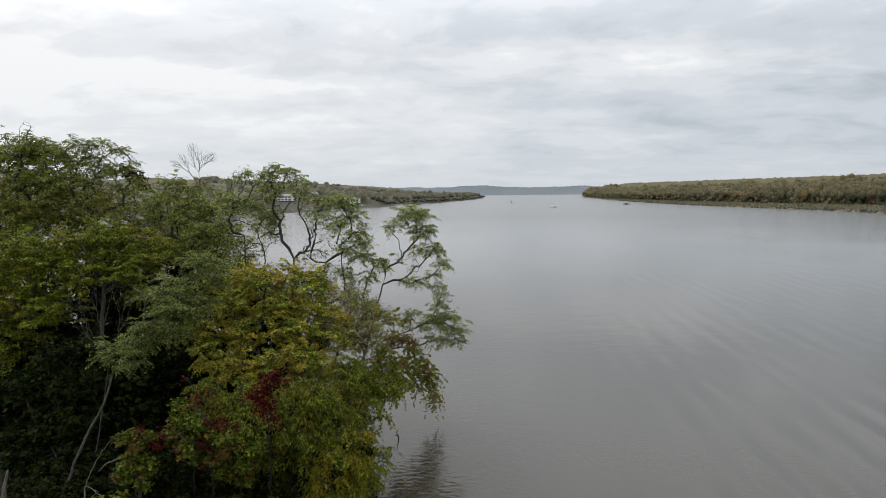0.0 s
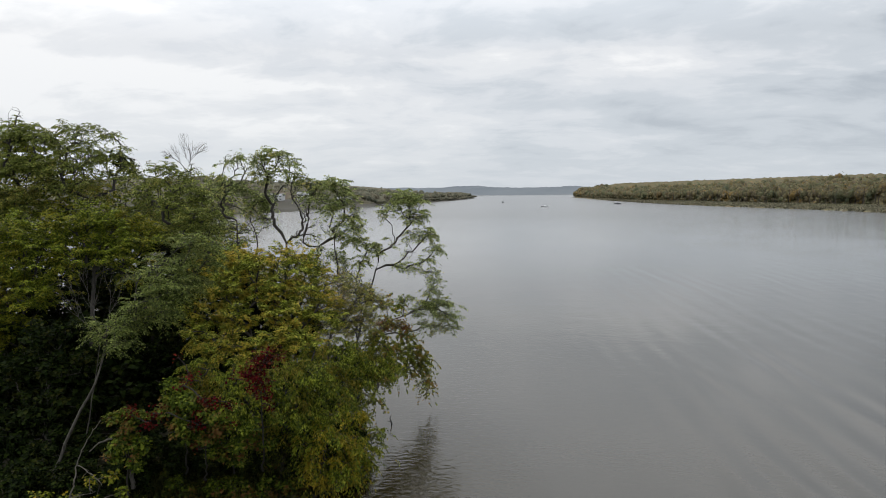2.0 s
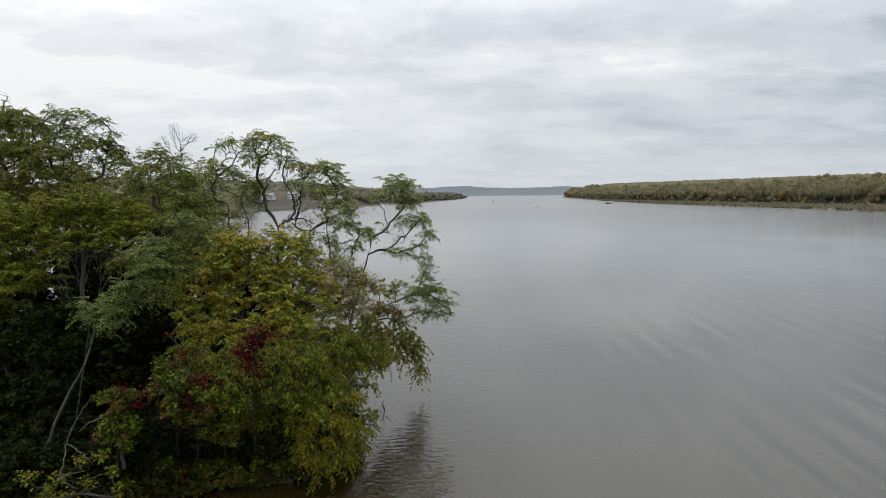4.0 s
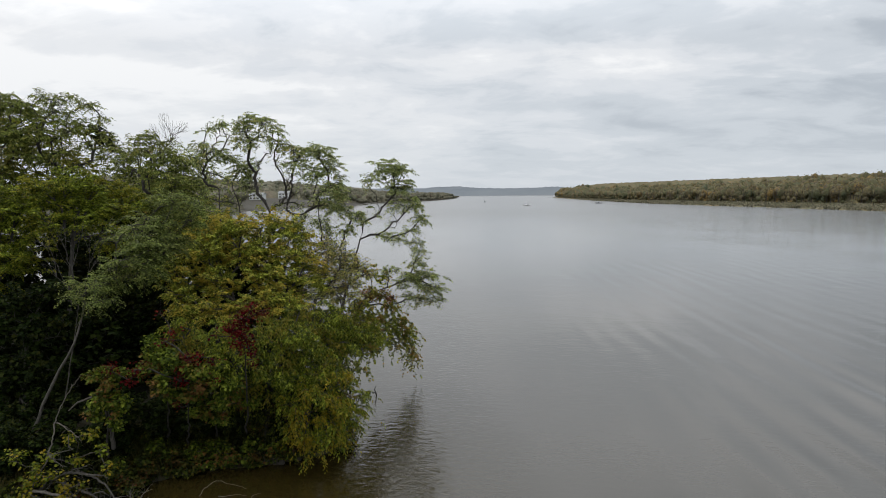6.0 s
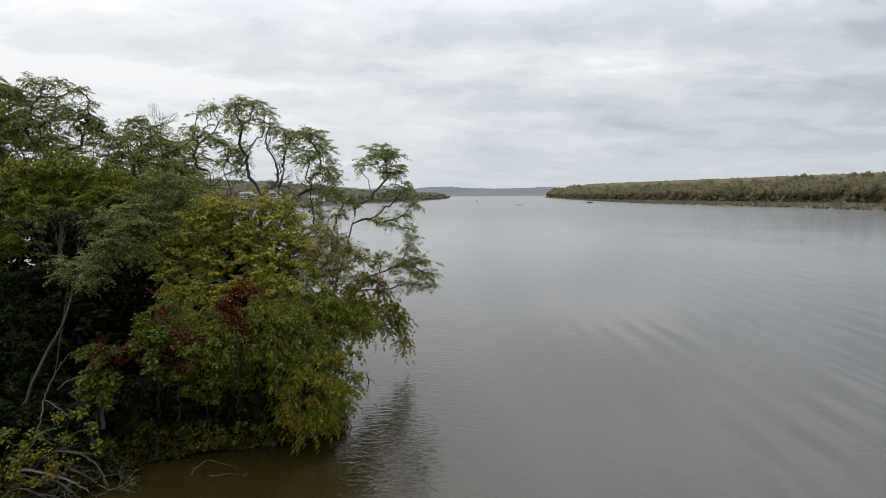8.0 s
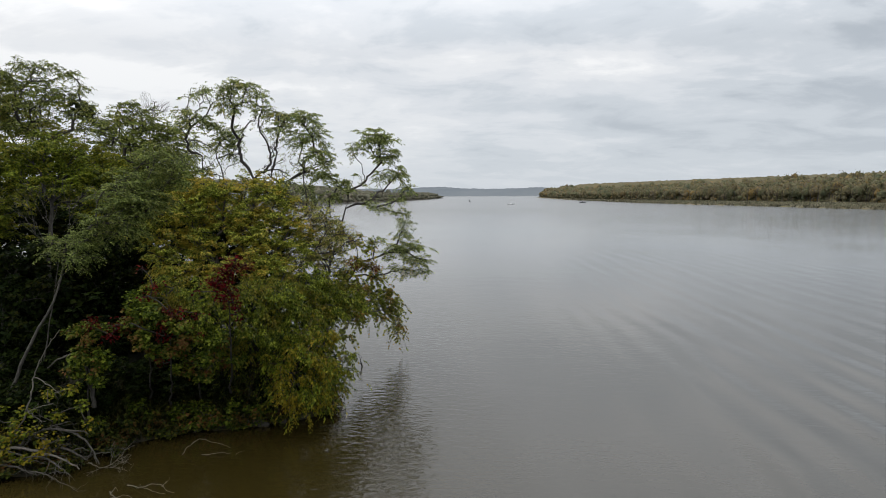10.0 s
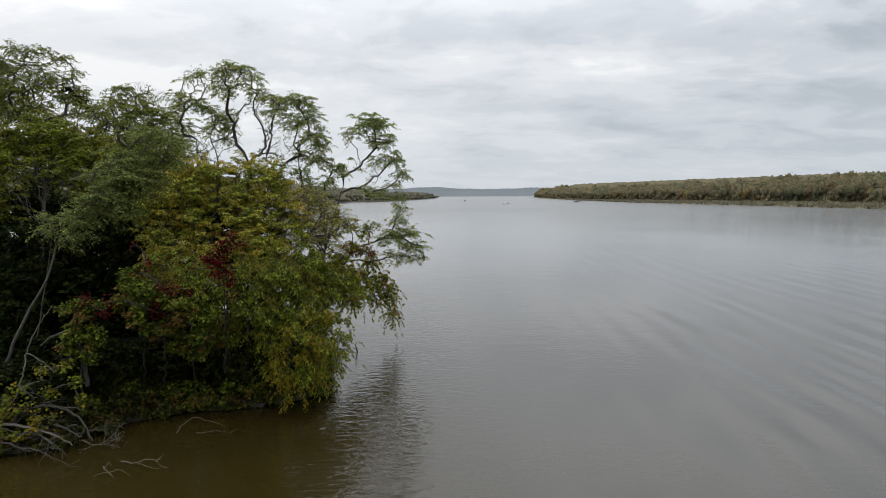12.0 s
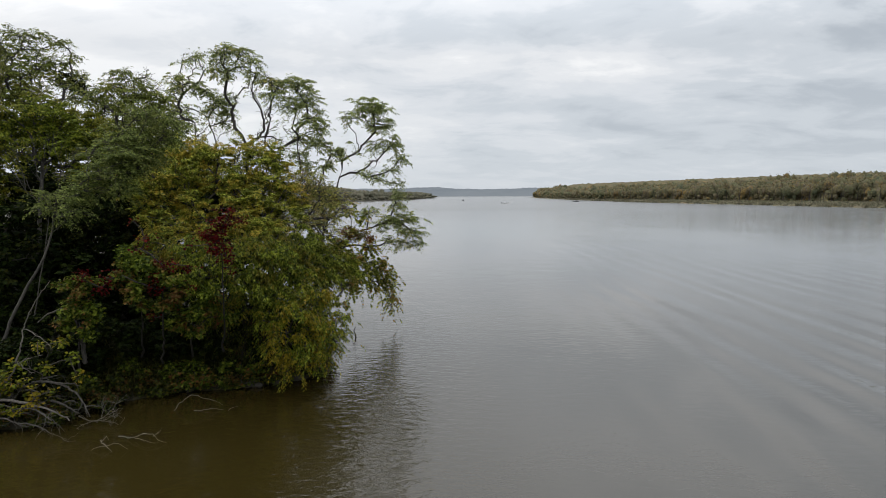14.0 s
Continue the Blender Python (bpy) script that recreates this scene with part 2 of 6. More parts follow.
def part(name, bm, mat, parent, label=""):
    """Link a bmesh or a mesh as one object under a thing or a part."""
    if isinstance(bm, bmesh.types.BMesh):
        me = bpy.data.meshes.new(name)
        bm.to_mesh(me)
        bm.free()
        me.materials.append(mat)
    else:
        me = bm
    ob = new(name, me)
    ob.parent = parent
    return tagged(ob, label)


def unit(v):
    return v / np.maximum(np.linalg.norm(v, axis=-1, keepdims=True), 1e-9)


def tubes(chains):
    """Tapered round limbs. chains: (points (n,3), radii (n,)). Returns verts and quads."""
    vs, fs, at = [], [], 0
    for p, r in chains:
        p, r = np.asarray(p, float), np.asarray(r, float)
        n = len(p)
        k = 8 if r.max() > 0.09 else 6 if r.max() > 0.03 else 4 if r.max() > 0.012 else 3
        tan = unit(np.gradient(p, axis=0))
        ref = np.array([0.31, 0.95, 0.05]) if abs(tan[:, 2]).mean() > 0.7 else np.array([0.1, 0.2, 0.97])
        a = unit(np.cross(tan, ref))
        b = np.cross(tan, a)
        ang = np.arange(k) * (2 * math.pi / k)
        ring = p[:, None] + r[:, None, None] * (np.cos(ang)[None, :, None] * a[:, None] + np.sin(ang)[None, :, None] * b[:, None])
        vs.append(ring.reshape(-1, 3))
        i = np.arange(n - 1)[:, None] * k + np.arange(k)[None]
        j = np.arange(n - 1)[:, None] * k + (np.arange(k)[None] + 1) % k
        fs.append(np.stack([i, j, j + k, i + k], -1).reshape(-1, 4) + at)
        at += n * k
    return np.concatenate(vs), np.concatenate(fs)


def grow(trunk, targets, thrift=0.45, step=0.35, wobble=0.05, rise=0.25):
    """Limbs that reach every target from the trunk: each target joins the limb that costs least, by its distance and by the way from the root.
    Returns nodes, parents and the nodes of the targets."""
    pos, par, way = [], [], []
    trunk = [np.array(p, float) for p in trunk]
    for i, p in enumerate(trunk):
        if i == 0:
            pos.append(p), par.append(-1), way.append(0.0)
            continue
        q = trunk[i - 1]
        m = max(1, int(np.linalg.norm(p - q) / step))
        for k in range(1, m + 1):
            s = q + (p - q) * k / m + rng.normal(0, wobble * 0.5, 3) * (k < m)
            par.append(len(pos) - 1)
            way.append(way[-1] + np.linalg.norm(s - pos[-1]))
            pos.append(s)
    stem = len(pos)
    targets = np.asarray(targets, float)
    left = np.ones(len(targets), bool)
    best, who = np.full(len(targets), 1e9), np.zeros(len(targets), int)

    def offer(i):
        d = targets - pos[i]
        dist = np.linalg.norm(d, axis=1)
        down = np.maximum(-d[:, 2], 0)
        low = 1.2 if i < stem * 0.35 else 0.0
        c = dist + thrift * way[i] + 0.5 * down + low
        better = c < best
        best[better], who[better] = c[better], i

    for i in range(len(pos)):
        offer(i)
    ends = np.zeros(len(targets), int)
    while left.any():
        j = int(np.argmin(np.where(left, best, 1e9)))
        left[j] = False
        i, t = who[j], targets[j]
        s, d = pos[i], targets[j] - pos[i]
        dist = np.linalg.norm(d)
        m = max(1, int(round(dist / step)))
        lead = unit(pos[i] - pos[par[i]]) if par[i] >= 0 else np.array([0, 0, 1.0])
        mid = s + d * 0.5 + lead * dist * 0.16 + np.array([0, 0, rise * dist * 0.3])
        last, drift = i, np.zeros(3)
        for k in range(1, m + 1):
            u = k / m
            q = (1 - u) ** 2 * s + 2 * u * (1 - u) * mid + u * u * t
            if k < m:
                drift = drift * 0.35 + rng.normal(0, wobble, 3)
                q = q + drift
            way.append(way[last] + np.linalg.norm(q - pos[last]))
            pos.append(q), par.append(last)
            last = len(pos) - 1
            offer(last)
        ends[j] = last
    return np.array(pos), np.array(par), ends, stem


def limb_chains(pos, par, ends, r0, stem, tip=0.006):
    n = len(pos)
    load = np.zeros(n)
    load[ends] = 1
    for i in range(n - 1, 0, -1):
        load[par[i]] += load[i]
    load = np.maximum(load, 1)
    k = math.log(max(r0 / tip, 1.1)) / math.log(max(load[0], 2))
    rad = tip * load ** k
    rad[:stem] *= np.linspace(1.0, 0.45, stem)
    kids = [[] for _ in range(n)]
    for i in range(1, n):
        kids[par[i]].append(i)
    chains, todo = [], [(0, None)]
    while todo:
        i, frm = todo.pop()
        run = [frm, i] if frm is not None else [i]
        while kids[i]:
            order = sorted(kids[i], key=lambda c: -load[c])
            todo += [(c, i) for c in order[1:]]
            i = order[0]
            run.append(i)
        r = rad[run].copy()
        if frm is not None:
            r[0] = min(rad[frm], r[1] * 1.25)
        r[-1] *= 0.5
        if frm is None:
            r[0] *= 1.35
        if len(run) > 1:
            chains.append((pos[run], r))
    return chains, rad


def leaves(at, out, kind, size, lead=None):
    """Leaf blades at the points: verts and faces. kind: frond (a drooping row of leaflets), lance (long hanging leaflets), broad. lead: which way each leaf points."""
    n = len(at)
    yaw = rng.uniform(0, 2 * math.pi, n)
    side = np.stack([np.cos(yaw), np.sin(yaw), np.zeros(n)], 1)
    side = unit(side + out * (0.35 if kind == "frond" else 0.7)) if lead is None else unit(side * 0.35 + lead)
    s = size * rng.uniform(0.7, 1.25, n)
    vs, quads = [], []
    if kind == "broad":
        droop = rng.uniform(-0.9, 0.15, n)
        ax = unit(side + np.array([0, 0, 1.0]) * droop[:, None])
        nor = unit(np.array([0, 0, 0.9]) + rng.normal(0, 0.7, (n, 3)) + out * 0.6)
        wid = unit(np.cross(ax, nor))
        nor = np.cross(wid, ax)
        L, W = s[:, None], s[:, None] * 0.42
        p0 = at
        p1 = at + ax * L * 0.45 + wid * W + nor * L * 0.10
        p2 = at + ax * L
        p3 = at + ax * L * 0.45 - wid * W + nor * L * 0.10
        v = np.stack([p0, p1, p2, p3], 1).reshape(-1, 3)
        b = np.arange(n)[:, None] * 4
        return v, np.concatenate([b + np.array([[0, 1, 2]]), b + np.array([[0, 2, 3]])])
    m = 5 if kind == "frond" else 6
    fall = 0.55 if kind == "frond" else 1.1
    for k in range(m):
        u = (k + 1) / m
        c = at + side * (s * u)[:, None] + np.array([0, 0, -1.0]) * (s * fall * u * u * 0.8)[:, None]
        hand = 1 if k % 2 else -1
        cross = unit(np.cross(side, np.array([0, 0, 1.0]))) * hand
        if kind == "frond":
            ax = unit(cross + side * 0.35 + np.array([0, 0, -0.35]) + rng.normal(0, 0.25, (n, 3)))
            if k == m - 1:
                ax = unit(side + np.array([0, 0, -0.8]))
            L, W = s * 0.44 * (1.05 - 0.35 * abs(u - 0.45)), s * 0.145
        else:
            ax = unit(cross * 0.7 + side * 0.4 + np.array([0, 0, -0.95]) + rng.normal(0, 0.22, (n, 3)))
            L, W = s * 0.52, s * 0.115
        nor = unit(np.array([0, 0, 0.7]) + rng.normal(0, 0.75, (n, 3)) + out * 0.5)
        wid = unit(np.cross(ax, nor))
        q = np.stack([c, c + ax * (L * 0.45)[:, None] + wid * W[:, None], c + ax * L[:, None], c + ax * (L * 0.45)[:, None] - wid * W[:, None]], 1)
        vs.append(q.reshape(-1, 3))
        quads.append(np.arange(n)[:, None] * 4 + np.arange(4)[None] + k * n * 4)
    return np.concatenate(vs), np.concatenate(quads)


def in_pad(c, r, n, flat):
    d = unit(rng.normal(0, 1, (n, 3)))
    rad = r * rng.uniform(0.05, 1.0, n) ** 0.6
    p = d * rad[:, None]
    p[:, 2] *= flat
    return np.asarray(c) + p


def plant(name, label, category, trunk, pads, leaf, leaf_mat, bark, r0=0.12, size=0.2, flat=0.6, twigs=1.0, density=1.0, bare=(), thrift=0.45, wobble=0.05, group="", step=0.35,
          stem_name="trunk", crown_name="crown", spread=0.10, rise=0.25, tip=0.006, swell=1.12, tufts=0, spray=0.0, sag=0.5, stray=0.0):
    """A tree, bush or climber. trunk: its line from the ground up; pads: (x, y, z, radius) of the masses of leaves; bare: the same without leaves.
    spray: length of the leafy shoots that the twigs end in, sag: how far they hang; stray: share of the twigs that stand out of the masses."""
    base = np.array(trunk[0], float)
    thing = tagged(new(name), label, category, group)
    thing.location = base
    pts, owner = [], []
    for k, (x, y, z, r) in enumerate(list(pads) + list(bare)):
        r = r * (swell if k < len(pads) else 1.0)
        n = max(5, int(twigs * (9 + 55 * r * r)))
        n = min(n, 120)
        p = in_pad((x, y, z), r, n, flat if k < len(pads) else 0.9)
        if k < len(pads) and stray:
            far = rng.uniform(0, 1, n) < stray
            p[far] = np.array((x, y, z)) + (p[far] - np.array((x, y, z))) * rng.uniform(1.2, 1.9, (far.sum(), 1))
        pts.append(p)
        owner += [k] * n
    pts, owner = np.concatenate(pts), np.array(owner)
    pos, par, ends, stem = grow(trunk, pts, thrift, step, wobble, rise)
    chains, rad = limb_chains(pos, par, ends, r0 * 0.68, stem, tip)
    if spray and pads:
        mid = np.array([p[:3] for p in list(pads) + list(bare)])[owner]
        shoot = unit(unit(pos[ends] - pos[par[ends]]) * 0.55 + unit(pts - mid) * np.array([0.9, 0.9, 0.5]) + rng.normal(0, 0.35, pts.shape))
        reach = spray * rng.uniform(0.55, 1.35, len(pts))
        along = lambda j, u: pts[j] + shoot[j] * (reach[j] * u)[..., None] + np.array([0, 0, -1.0]) * (reach[j] * sag * u * u)[..., None]
        steps = np.linspace(0, 1, 4)
        chains += [(along(np.full(4, j), steps), np.array([tip, tip * 0.8, tip * 0.6, tip * 0.35])) for j in np.flatnonzero(owner < len(pads))]
    v, f = tubes(chains)
    part(stem_name, mesh_from(stem_name, v - base, [f], [bark], True), bark, thing)
    if pads:
        at, out, lead = [], [], []
        for k, (x, y, z, r) in enumerate(pads):
            r *= swell
            own = np.flatnonzero(owner == k)
            area = {"frond": 0.32, "lance": 0.36, "broad": 0.42}[leaf] * size * size
            n = int(density * 9.0 * (4.19 * r ** 3 * flat) ** 0.85 / area)
            n = max(12, min(n, 6000))
            j = own[rng.integers(0, len(own), n)]
            if spray:
                u = rng.uniform(0.0, 1.0, n)
                p = along(j, u) + rng.normal(0, 0.02, (n, 3))
                hand = np.where(rng.uniform(0, 1, n) < 0.5, -1.0, 1.0)[:, None]
                lead.append(unit(shoot[j] * (0.35 + 0.8 * u[:, None] ** 3) + unit(np.cross(shoot[j], np.array([0.05, 0.02, 1.0]))) * hand * 0.8))
            else:
                p = pts[j] + rng.normal(0, spread * (0.6 + r * 0.4), (n, 3)) * np.array([1, 1, 0.55])
            at.append(p)
            out.append(unit((p - np.array((x, y, z))) / r))
        if tufts:
            thin = np.flatnonzero((rad < 0.030) & (np.arange(len(pos)) > stem) & (pos[:, 2] > base[2] + 2.5))
            spots = thin[rng.integers(0, len(thin), tufts)]
            p = np.repeat(pos[spots], 7, axis=0) + rng.normal(0, 0.10, (tufts * 7, 3))
            at.append(p)
            out.append(unit(rng.normal(0, 1, p.shape)))
            lead.append(out[-1])
        at, out = np.concatenate(at), np.concatenate(out)
        v, f = leaves(at, out, leaf, size, np.concatenate(lead) if spray else None)
        keep = v[:, 2].reshape(-1, 4).min(axis=1) > 0.03
        if leaf == "broad":
            keep = np.concatenate([keep, keep])
        else:
            keep = keep[f[:, 0] // 4]
        f = f[keep]
        used = np.zeros(len(v), bool)
        used[f.ravel()] = True
        renum = np.cumsum(used) - 1
        part(crown_name, mesh_from(crown_name, v[used] - base, [renum[f]], [leaf_mat]), leaf_mat, thing)
    return thing

# ---------------------------------------------------------------- land, water, distance


def dist_to_line(x, y, line):
    """Distance of the points to a polyline."""
    d = np.full(x.shape, 1e9)
    for (x0, y0), (x1, y1) in zip(line, line[1:]):
        dx, dy = x1 - x0, y1 - y0
        u = np.clip(((x - x0) * dx + (y - y0) * dy) / (dx * dx + dy * dy), 0, 1)
        d = np.minimum(d, np.hypot(x - x0 - u * dx, y - y0 - u * dy))
    return d


def inside(x, y, poly):
    c = np.zeros(x.shape, bool)
    for (x0, y0), (x1, y1) in zip(poly, poly[1:] + poly[:1]):
        hit = ((y0 > y) != (y1 > y)) & (x < (x1 - x0) * (y - y0) / ((y1 - y0) or 1e-9) + x0)
        c ^= hit
    return c


def depth_in(x, y, poly):
    d = dist_to_line(x, y, poly + poly[:1])
    return np.where(inside(x, y, poly), d, -d)


BANK = [(-95, 15.5), (-30, 16.3), (-13.5, 17.3), (-11.2, 17.9), (-10.6, 19.6), (-9.0, 20.9), (-6.5, 21.6), (-4.7, 22.5), (-4.2, 24.0), (-4.6, 27.5), (-6.5, 31.5), (-10, 35), (-15, 41), (-19, 50), (-95, 58)]
EAST = [(300, 205), (204, 288), (193, 318), (192, 362), (181, 432), (165, 560), (167, 800), (190, 1100), (218, 1480), (420, 1650), (900, 1750), (2500, 1800), (2500, 215)]
WEST = [(-700, 330), (-260, 345), (-122, 375), (-112, 440), (-108, 520), (-84, 545), (-90, 600), (-108, 690), (-104, 722), (-72, 742), (-48, 926), (-24, 1150), (-6, 1440), (-40, 1600), (-600, 1700), (-900, 800)]


def smooth01(v):
    v = np.clip(v, 0, 1)
    return v * v * (3 - 2 * v)


def ripple(x, y, s, seed):
    return np.sin(x * s + seed) * np.cos(y * s * 0.83 + seed * 1.7) + 0.5 * np.sin(x * s * 2.3 - y * s * 1.6 + seed * 2.1)


def ground_height(x, y):
    z = np.full(x.shape, -1.6)
    b = depth_in(x, y, BANK) + 0.18 * ripple(x, y, 1.7, 0.4)
    near = np.where(b > 0, 0.55 * smooth01(b / 0.7) + 0.75 * smooth01(b / 5.0) + 0.10 * ripple(x, y, 2.1, 1.1), np.maximum(-1.6, b * 0.35))
    z = np.where(b > -5, np.maximum(z, near), z)
    e = depth_in(x, y, EAST)
    rise = 0.25 * smooth01(e / 6) + 0.5 * smooth01((e - 25) / 30) + np.interp(y, [500, 1300], [15.5, 17.0]) * smooth01((e - np.interp(y, [500, 1200], [60, 4])) / np.interp(y, [500, 1300], [230, 90]))
    z = np.where(e > -15, np.maximum(z, np.where(e > 0, rise, e * 0.1)), z)
    w = depth_in(x, y, WEST)
    rise = 1.2 * smooth01(w / 10) + 17 * smooth01((w - 20) / 170) * smooth01((-x - 100) / 150) * (1 - smooth01((-x - 290) / 140))
    rise = rise + 5.0 * np.exp(-((x + 152) ** 2 + (y - 555) ** 2) / 1600.0)
    z = np.where(w > -15, np.maximum(z, np.where(w > 0, rise, w * 0.1)), z)
    return z


m, t, b, co = material("ground_soil")
n1, n2 = noise_node(t, co, 0.35, 5.0, 0.6), noise_node(t, co, 6.0, 6.0, 0.65)
soil = mix_rgb(t, ramp(t, n2, [(0.35, 0.0), (0.65, 1.0)]), (0.012, 0.009, 0.006), (0.034, 0.026, 0.015))
litter = mix_rgb(t, ramp(t, n2, [(0.4, 0.0), (0.6, 1.0)]), (0.012, 0.015, 0.005), (0.036, 0.029, 0.011))
ln(t, mix_rgb(t, ramp(t, n1, [(0.4, 0.0), (0.6, 1.0)]), soil, litter), b.inputs["Base Color"])
b.inputs["Roughness"].default_value = 0.95
bump(t, n2, 0.6, 0.05, b)
GROUND = m

u = np.linspace(-1, 1, 221)
gx = 11.0 * np.sinh(u * math.asinh(4950 / 11.0)) - 7.0
gy = 11.0 * np.sinh(u * math.asinh(4950 / 11.0)) + 24.0
X, Y = np.meshgrid(gx, gy)
Z = ground_height(X, Y)
k = len(u)
i = (np.arange(k - 1)[:, None] * k + np.arange(k - 1)[None]).ravel()
ground = tagged(new("ground", mesh_from("ground", np.stack([X, Y, Z], -1).reshape(-1, 3), [np.stack([i, i + 1, i + k + 1, i + k], 1)], [GROUND], True)),
                "brown soil and leaf litter of the river banks", "ground", kind="structure")

# water: muddy, with a light chop and the long wake waves of a boat that has passed
m, t, b, co = material("river_water")
sep = t.nodes.new("ShaderNodeSeparateXYZ")
ln(t, co, sep.inputs[0])
wx, wy = sep.outputs[0], sep.outputs[1]
ln(t, ramp(t, math_node(t, "DIVIDE", wy, 500.0), [(0.1, 0.05), (0.6, 0.19)]), b.inputs["Roughness"])
b.inputs["IOR"].default_value = 1.39
# muddy brown, painted darker near the bank for the trees' reflection; greyer mid-river
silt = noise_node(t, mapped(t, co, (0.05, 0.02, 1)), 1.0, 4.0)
bankside = mix_rgb(t, ramp(t, silt, [(0.3, 0.0), (0.7, 1.0)]), (0.0200, 0.0148, 0.0034), (0.0270, 0.0202, 0.0052))
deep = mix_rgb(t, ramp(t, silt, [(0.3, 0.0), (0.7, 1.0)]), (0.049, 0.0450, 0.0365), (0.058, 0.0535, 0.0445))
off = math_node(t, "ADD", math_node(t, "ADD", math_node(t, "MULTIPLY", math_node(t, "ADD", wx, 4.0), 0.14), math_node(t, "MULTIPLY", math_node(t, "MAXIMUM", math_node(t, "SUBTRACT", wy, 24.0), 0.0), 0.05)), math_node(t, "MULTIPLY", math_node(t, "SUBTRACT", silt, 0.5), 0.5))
ln(t, mix_rgb(t, ramp(t, off, [(0.0, 0.0), (1.0, 1.0)]), bankside, deep), b.inputs["Base Color"])
chop = noise_node(t, mapped(t, co, (1.0, 1.7, 1), (0, 0, 0.5)), 2.3, 3.0, 0.5, 0.6)
swell = noise_node(t, mapped(t, co, (0.30, 0.55, 1), (0, 0, -0.3)), 1.0, 2.0, 0.5, 0.5)
gust = ramp(t, noise_node(t, mapped(t, co, (0.06, 0.035, 1)), 1.0, 3.0), [(0.42, 0.5), (0.62, 1.0)])
bend = math_node(t, "MULTIPLY", math_node(t, "SUBTRACT", noise_node(t, mapped(t, co, (0.16, 0.035, 1)), 1.0, 1.0), 0.5), 10.0)
across = math_node(t, "SUBTRACT", wx, math_node(t, "MULTIPLY", wy, 0.03))
crest = math_node(t, "SINE", math_node(t, "ADD", math_node(t, "MULTIPLY", across, 2.9), bend))
loose = math_node(t, "SUBTRACT", noise_node(t, mapped(t, co, (0.50, 0.075, 1), (0, 0, -0.05), (2, 5, 0)), 1.0, 1.0, 0.5, 0.2), 0.5)
crest = math_node(t, "ADD", math_node(t, "MULTIPLY", crest, 0.7), math_node(t, "MULTIPLY", loose, 2.8))
reach = math_node(t, "MULTIPLY", ramp(t, math_node(t, "DIVIDE", across, 30.0), [(0.12, 0.0), (0.28, 0.45), (0.42, 1.0), (0.72, 1.0), (0.95, 0.45)]),
                  ramp(t, math_node(t, "DIVIDE", wy, 160.0), [(0.05, 1.0), (0.15, 0.95), (0.23, 0.42), (0.33, 0.20), (0.60, 0.15), (0.85, 0.0)]))
patchy = ramp(t, noise_node(t, mapped(t, co, (0.11, 0.045, 1), (0, 0, 0), (4, 9, 0)), 1.0, 2.0), [(0.36, 0.40), (0.60, 1.0)])
wake = math_node(t, "MULTIPLY", math_node(t, "MULTIPLY", crest, reach), math_node(t, "MULTIPLY", patchy, 0.070))
eddy = math_node(t, "MULTIPLY", ramp(t, math_node(t, "DIVIDE", math_node(t, "ADD", wx, 12.0), 24.0), [(0.25, 0.12), (0.36, 1.0), (0.47, 1.0), (0.60, 0.0)]), ramp(t, math_node(t, "DIVIDE", wy, 60.0), [(0.35, 1.0), (0.8, 0.0)]))
lively = math_node(t, "ADD", math_node(t, "MULTIPLY", gust, 0.011), math_node(t, "MULTIPLY", eddy, 0.032))
h = math_node(t, "ADD", math_node(t, "MULTIPLY", chop, lively), math_node(t, "MULTIPLY", swell, 0.012))
bump(t, math_node(t, "ADD", h, wake), 1.0, 1.0, b)
WATER = m
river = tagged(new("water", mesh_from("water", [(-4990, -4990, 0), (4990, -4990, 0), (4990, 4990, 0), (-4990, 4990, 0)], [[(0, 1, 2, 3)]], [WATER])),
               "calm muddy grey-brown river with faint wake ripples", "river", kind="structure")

# far woods: each crown a cloud of leaf clumps on a stem, past counting
def canopy_material(name, stops, patch, translucent=0.25):
    """Woods seen from far: tree by tree another shade, mottled by their leaves."""
    m, t, b, co = material(name)
    rnd = t.nodes.new("ShaderNodeNewGeometry").outputs["Random Per Island"]
    stand = noise_node(t, mapped(t, co, (1, 1, 0.35)), patch, 4.0, 0.62)
    k = math_node(t, "ADD", stand, math_node(t, "MULTIPLY", math_node(t, "SUBTRACT", rnd, 0.5), 0.16))
    leafy = noise_node(t, co, 0.8, 4.0, 0.65)
    col = mix_rgb(t, 1.0, ramp(t, k, stops), ramp(t, leafy, [(0.32, 0.72), (0.68, 1.12)]), "MULTIPLY")
    ln(t, col, b.inputs["Base Color"])
    b.inputs["Roughness"].default_value, b.inputs["Specular IOR Level"].default_value = 0.85, 0.1
    bump(t, leafy, 0.6, 0.6, b)
    tr = t.nodes.new("ShaderNodeBsdfTranslucent")
    ln(t, col, tr.inputs[0])
    mixed = nd(t, "ShaderNodeMixShader", Fac=translucent)
    ln(t, b.outputs[0], mixed.inputs[1]), ln(t, tr.outputs[0], mixed.inputs[2])
    ln(t, mixed.outputs[0], t.nodes["Material Output"].inputs[0])
    return m


